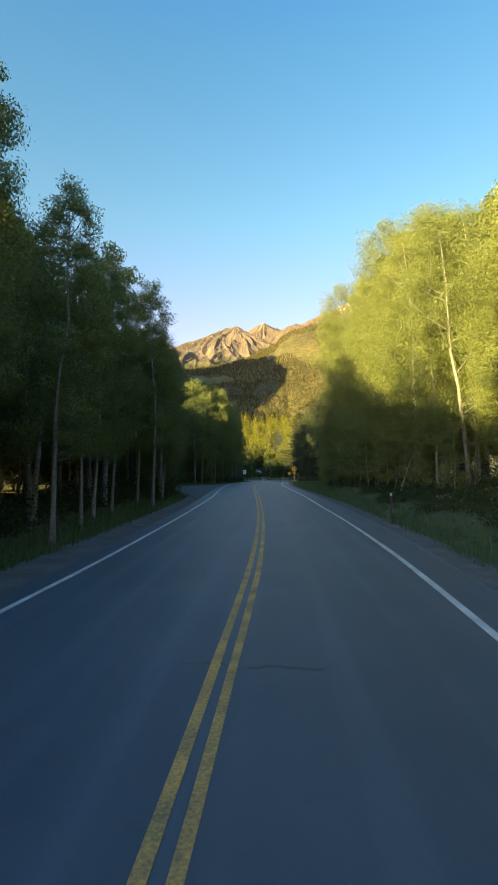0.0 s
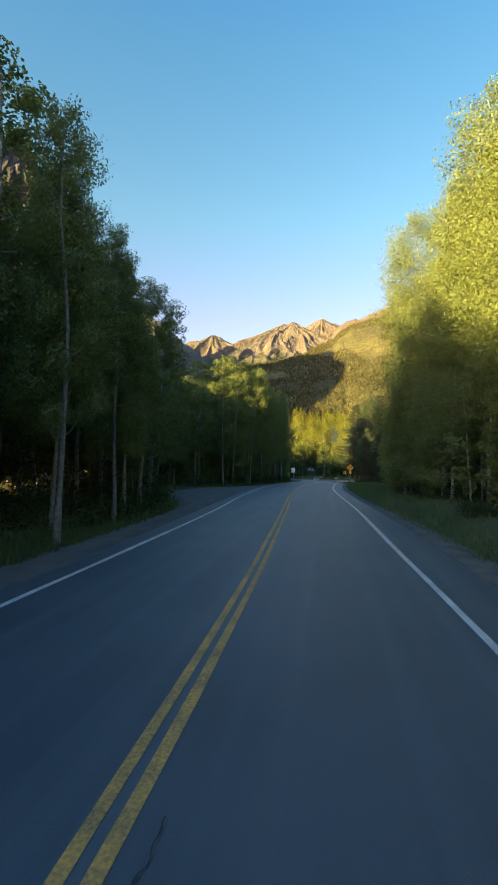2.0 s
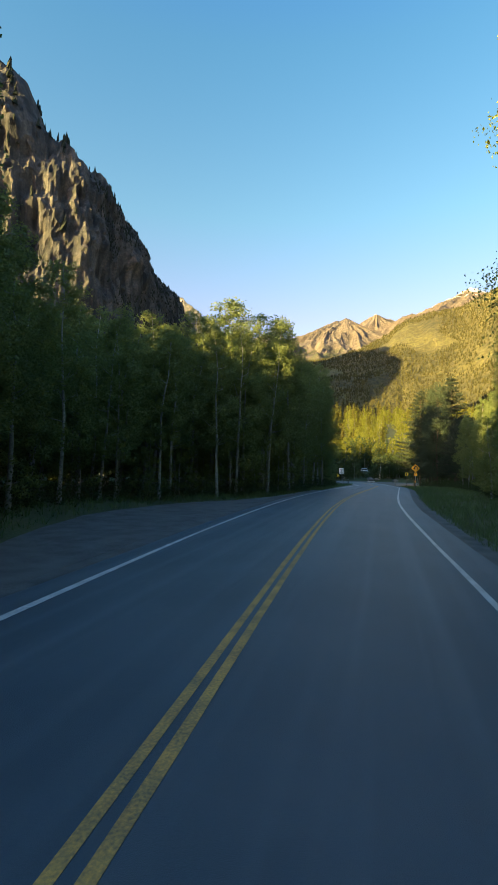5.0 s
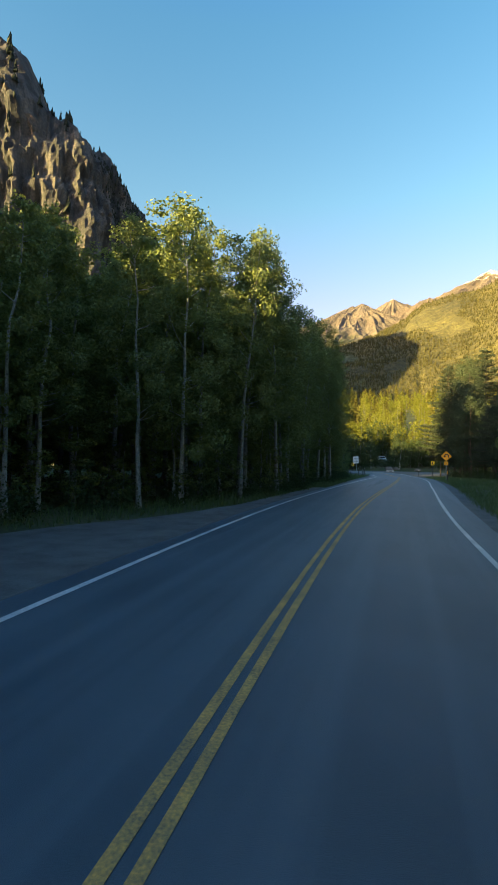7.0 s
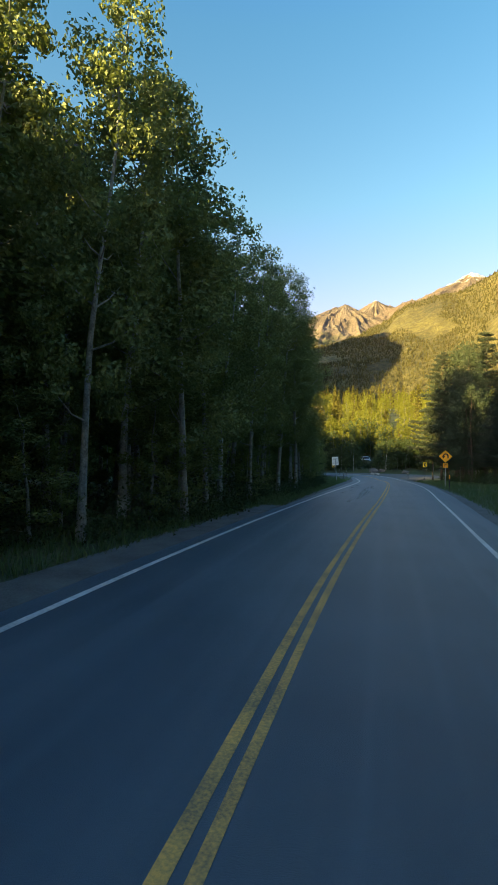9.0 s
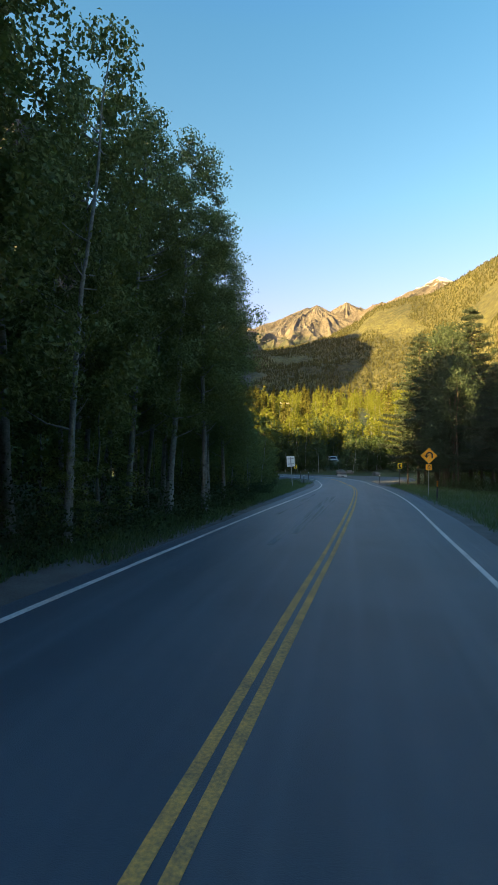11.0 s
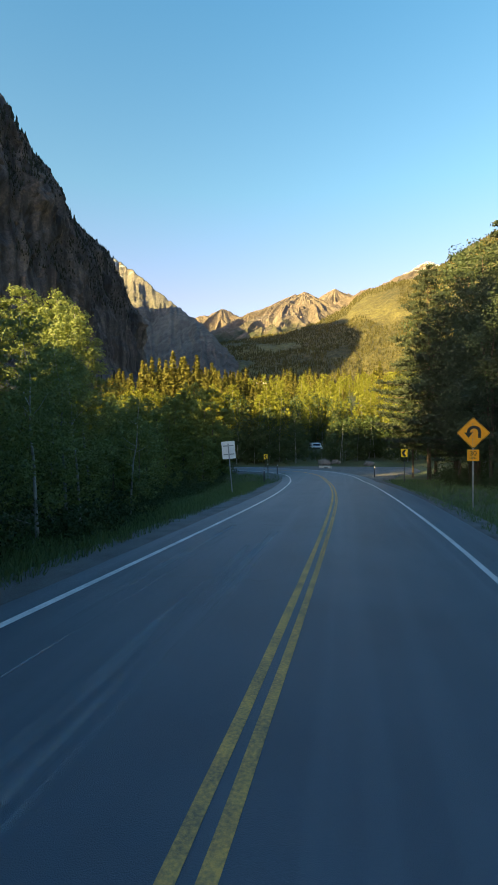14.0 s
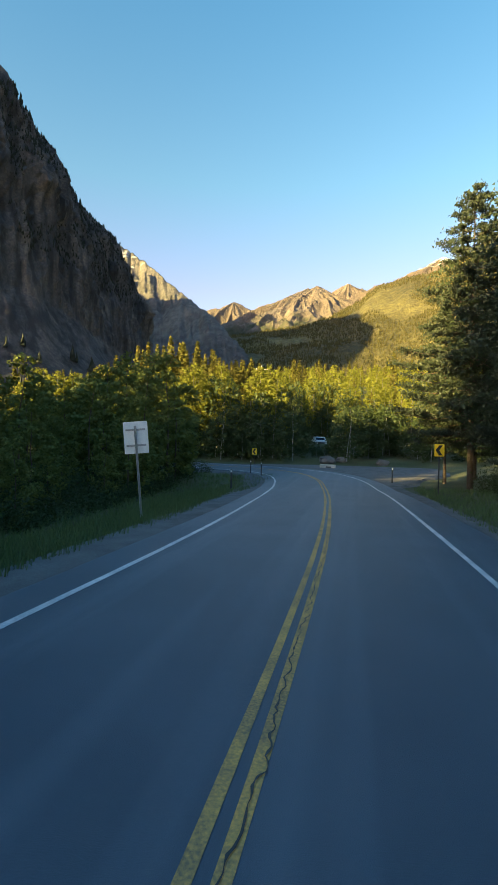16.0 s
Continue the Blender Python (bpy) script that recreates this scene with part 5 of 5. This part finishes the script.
def white_sign(x, y, z, centre, turn, lean):
    """A sign seen from behind: bare aluminium with two cross braces."""
    s = empty("road_sign", pose(x, y, z, 0, lean, turn), label="back of a rectangular aluminium road sign on leaning steel post", category="road sign")
    c = centre - z
    post(s, c + 0.36)
    part("panel", plate(shift(rounded(0.74, 0.98, 0.04), 0, c)), ALUMINIUM, s)
    for dz in (-0.24, 0.24):
        bm = bmesh.new()
        bm_box(bm, (0.60, 0.02, 0.06), (0, -0.014, c + dz), bevel=0.004)
        part("brace", bm, STEEL, s, "flat steel brace")
    for ob in s.children:
        if ob.name.startswith("post"):
            ob.location.y = -0.055
    return s


def chevron(x, y, z, centre, turn=0):
    s = empty("chevron_sign", pose(x, y, z, 0, 0, turn), label="yellow chevron alignment sign with black arrow on post", category="road sign", group="chevron signs")
    c = centre - z
    post(s, c + 0.25, POSTDARK)
    part("panel", plate(shift(rounded(0.52, 0.66), 0, c)), LEMON, s)
    part("arrow", plate(shift([Vector((0.17, 0.27)), Vector((-0.02, 0.27)), Vector((-0.2, 0)), Vector((-0.02, -0.27)), Vector((0.17, -0.27)), Vector((-0.01, 0))], 0, c), 0.012), BLACK, s, "black arrow shape")
    return s


def gz(x, y):
    return float(ground_z(x, y)[0])


curve_sign(4.92, 109.4, gz(4.92, 109.4), 1.61)
white_sign(-6.32, 114.9, gz(-6.32, 114.9), 0.79, 14, -5)
chevron(4.5, 128.9, gz(4.5, 128.9), 0.31, 6)
chevron(-10.4, 152.0, gz(-10.4, 152.0), -0.81, 25)


def delineator(x, y, z, turn=0):
    s = empty("delineator_post", pose(x, y, z, 0, 0, turn), label="slim dark delineator post with white reflector", category="post", group="delineator posts")
    bm = bmesh.new()
    bm_box(bm, (0.09, 0.02, 1.35), (0, 0, 0.52), bevel=0.006)
    part("post", bm, POSTDARK, s)
    bm = bmesh.new()
    bm_box(bm, (0.08, 0.006, 0.1), (0, -0.014, 1.1), bevel=0.002)
    part("reflector", bm, REFLECT, s, "small white reflector")
    return s


for x, y in ((2.6, 135.8), (-6.4, 126.3), (-6.9, 137.6), (-8.2, 139.8)):
    delineator(x, y, gz(x, y))


def marker_post(x, y, z):
    s = empty("object_marker", pose(x, y, z), label="dark post with three yellow reflectors", category="post")
    bm = bmesh.new()
    bm_box(bm, (0.10, 0.025, 1.5), (0, 0, 0.55), bevel=0.006)
    part("post", bm, POSTDARK, s)
    for k in range(3):
        bm = bmesh.new()
        bm_box(bm, (0.094, 0.012, 0.085), (0, -0.018, 1.22 - 0.135 * k), bevel=0.012)
        part("reflector", bm, SIGNYELLOW, s, "square yellow reflector")
    return s


marker_post(4.5, 102.7, gz(4.5, 102.7))
delineator(4.35, 18.2, gz(4.35, 18.2))


def tar_seam(y, a, b, seed):
    """A narrow sealed crack across a lane."""
    rng = random.Random(seed)
    i = index_at(y)
    n = 40
    up, low = [], []
    drift = 0.0
    for k in range(n + 1):
        o = a + (b - a) * k / n
        drift += rng.uniform(-0.05, 0.05)
        w = rng.uniform(0.004, 0.012)
        c = CENTRE[i] + NORMAL[i] * o + TANGENT[i] * drift
        z = ROADZ[i] + 0.004 - 0.012 * abs(o)
        up.append((*(c + TANGENT[i] * w), z))
        low.append((*(c - TANGENT[i] * w), z))
    verts = up + low
    faces = [(k, k + 1, n + 2 + k, n + 1 + k) for k in range(n)]
    return tagged(raw_mesh("tar_seam", np.array(verts), faces, TAR), "dark sealed crack across the asphalt", "road crack", group="sealed cracks", kind="structure")


for y, a, b, k in ((5.4, -0.35, 1.1, 1), (101.5, -2.4, 2.7, 5), (96, -2.8, -0.4, 6)):
    tar_seam(y, a, b, k)


def log(path, r, seed, label="fallen grey tree trunk lying on the bank"):
    """A fallen trunk with a few broken stubs, lying on the ground."""
    rng = np.random.default_rng(seed)
    (x0, y0), (x1, y1) = path
    n = 9
    pts = []
    for k in range(n):
        u = k / (n - 1)
        x, y = x0 + (x1 - x0) * u, y0 + (y1 - y0) * u
        pts.append((x + rng.normal(0, 0.03), y + rng.normal(0, 0.03), gz(x, y) + r * 0.8 + 0.12 * u))
    pile = Pile()
    pile.add(*tube(pts, np.linspace(r, r * 0.45, n), 8))
    thing = empty("fallen_log", Matrix(), label=label, category="log", group="fallen logs")
    pile.mesh("trunk", WOOD, thing, True)
    for k in range(4):
        b = np.array(pts[2 + k])
        d = rng.normal(size=3)
        d[2] = abs(d[2]) + 0.4
        stub = Pile()
        stub.add(*tube([b, b + d * 0.22, b + d * 0.4], [r * 0.3, r * 0.2, r * 0.08], 5))
        stub.mesh("branch", WOOD, thing, True)
    return thing


log(((7.7, 28.4), (10.6, 25.3)), 0.15, 1)
log(((6.9, 30.2), (8.4, 29.2)), 0.07, 2)
log(((7.4, 22.6), (9.6, 21.0)), 0.1, 3)
log(((7.2, 33.0), (8.3, 35.4)), 0.08, 4)


def dead_stem(x, y, height, lean, bearing, seed):
    """A thin bare aspen stem, leaning, with a forked tip and a few twigs."""
    rng = np.random.default_rng(seed)
    t = np.linspace(0, 1, 7)
    d = np.array([math.sin(radians(bearing)), math.cos(radians(bearing))]) * lean
    path = np.column_stack([t ** 1.3 * d[0] + rng.normal(0, 0.02, 7), t ** 1.3 * d[1] + rng.normal(0, 0.02, 7), t * height - 0.1])
    thing = empty("bare_stem", pose(x, y, gz(x, y)), label="thin bare grey aspen stem leaning out of the brush", category="dead tree", group="bare stems")
    pile = Pile()
    pile.add(*tube(path, 0.035 * (1 - 0.75 * t) + 0.006, 6))
    pile.mesh("trunk", BARK, thing, True)
    for k in range(4):
        b = path[3 + k % 4]
        w = rng.normal(size=3) * (0.35, 0.35, 0.2) + (0, 0, 0.35)
        twig = Pile()
        twig.add(*tube([b, b + w * 0.5, b + w * 1.1 + (0, 0, 0.1)], [0.012, 0.008, 0.003], 4))
        twig.mesh("twig", BARK, thing, True)
    return thing


for k, (x, y, height, lean, bearing) in enumerate(((6.9, 27.0, 2.5, 0.9, 70), (6.7, 34.5, 5.2, 0.35, -60), (7.6, 31.0, 3.4, 1.2, 120), (8.4, 24.5, 2.8, 0.8, 200), (6.5, 39.0, 4.6, 0.6, 30))):
    dead_stem(x, y, height, lean, bearing, 90 + k)


def kerb_block(x, y, z, turn):
    """A low pale concrete block with a drain slot, beyond the bend."""
    b = empty("concrete_block", pose(x, y, z, 0, 0, turn), label="low pale concrete barrier block on gravel", category="barrier")
    bm = bmesh.new()
    bm_box(bm, (1.55, 0.4, 0.42), (0, 0, 0.19), bevel=0.05)
    part("body", bm, CONCRETE, b)
    bm = bmesh.new()
    bm_box(bm, (0.5, 0.02, 0.12), (0.1, -0.2, 0.16), bevel=0.01)
    part("slot", bm, BLACK, b, "dark slot in the face")
    return b


kerb_block(-2.55, 150.2, gz(-2.55, 150.2) + 0.05, -4)


def parked_car(x, y, z, turn):
    """A white sport utility vehicle seen from the front."""
    c = empty("parked_car", pose(x, y, z, 0, 0, turn), label="white sport utility vehicle parked among the trees", category="car")
    side = [(-2.3, 0.45), (-2.3, 0.95), (-1.35, 1.05), (-0.75, 1.62), (1.6, 1.66), (2.2, 1.1), (2.3, 0.5), (2.2, 0.35), (-2.2, 0.35)]
    bm = bmesh.new()
    rings = []
    for w, inset in ((-0.9, 0.06), (-0.84, 0.0), (0.84, 0.0), (0.9, 0.06)):
        rings.append([bm.verts.new((w * (0.82 if pz > 1.3 else 1.0), py, pz - inset * (1 if pz > 0.6 else -1))) for py, pz in side])
    n = len(side)
    for a, b in zip(rings, rings[1:]):
        for i in range(n):
            bm.faces.new((a[i], a[(i + 1) % n], b[(i + 1) % n], b[i]))
    bm.faces.new(rings[0])
    bm.faces.new(rings[-1][::-1])
    bmesh.ops.recalc_face_normals(bm, faces=bm.faces)
    part("body", bm, CARPAINT, c)
    bm = bmesh.new()
    bm_box(bm, (1.3, 0.03, 0.5), (0, -1.06, 1.33), Matrix.Rotation(radians(-46), 4, "X"), 0.01)
    part("windscreen", bm, CARGLASS, c, "dark windscreen")
    bm = bmesh.new()
    bm_box(bm, (1.0, 0.04, 0.22), (0, -2.31, 0.74), bevel=0.02)
    part("grille", bm, BLACK, c, "black front grille")
    for sx in (-0.68, 0.68):
        bm = bmesh.new()
        bm_box(bm, (0.3, 0.05, 0.16), (sx, -2.31, 0.82), bevel=0.03)
        part("headlight", bm, STEEL, c, "clear headlight")
        for sy in (-1.4, 1.4):
            bm = bmesh.new()
            bmesh.ops.create_cone(bm, cap_ends=True, segments=20, radius1=0.36, radius2=0.36, depth=0.24, matrix=Matrix.Translation((sx * 1.22, sy, 0.36)) @ Matrix.Rotation(radians(90), 4, "Y"))
            wheel = part("wheel", bm, RUBBER, c, "black tyre")
            bm = bmesh.new()
            bmesh.ops.create_cone(bm, cap_ends=True, segments=16, radius1=0.2, radius2=0.17, depth=0.05, matrix=Matrix.Translation((sx * 1.22 + math.copysign(0.12, sx), sy, 0.36)) @ Matrix.Rotation(radians(90), 4, "Y"))
            part("rim", bm, STEEL, wheel, "grey rim")
    return c


parked_car(-5.25, 176.0, -0.75, 12)


def utility_pole(x, y, top):
    """A weathered wooden pole with a crossarm and insulators."""
    z = gz(x, y)
    p = empty("utility_pole", pose(x, y, z, 0, 0, 20), label="weathered wooden utility pole with crossarm among treetops", category="pole")
    pile = Pile()
    h = top - z
    t = np.linspace(0, 1, 6)
    pile.add(*tube(np.column_stack([0 * t, 0 * t, t * h - 0.2]), 0.2 - 0.07 * t, 10))
    pile.mesh("shaft", WOOD, p, True)
    bm = bmesh.new()
    bm_box(bm, (2.6, 0.12, 0.14), (0, -0.16, h - 1.2), bevel=0.01)
    part("crossarm", bm, WOOD, p, "wooden crossarm")
    for k in (-1.15, -0.5, 0.5, 1.15):
        bm = bmesh.new()
        bmesh.ops.create_cone(bm, cap_ends=True, segments=10, radius1=0.05, radius2=0.03, depth=0.16, matrix=Matrix.Translation((k, -0.16, h - 1.06)))
        part("insulator", bm, REFLECT, p, "small pale insulator")
    return p


utility_pole(-20.0, 205.0, 16.4)


def boulder(x, y, r, seed):
    bm = bmesh.new()
    bmesh.ops.create_icosphere(bm, subdivisions=3, radius=1.0)
    for v in bm.verts:
        d = 1 + 0.28 * noise.fractal(v.co * 1.3 + Vector((seed, 0, 0)), 0.8, 2.0, 4)
        v.co = Vector((v.co.x * r * d, v.co.y * r * 0.8 * d, v.co.z * r * 0.6 * d))
    ob = part("boulder", bm, GRAVEL)
    ob.location = (x, y, gz(x, y) + r * 0.25)
    return tagged(ob, "pale grey boulder at the edge of the gravel", "rock", group="boulders")


boulder(-2.9, 155.6, 0.9, 3)
boulder(-1.4, 156.2, 0.6, 5)
boulder(3.0, 155.5, 0.7, 9)
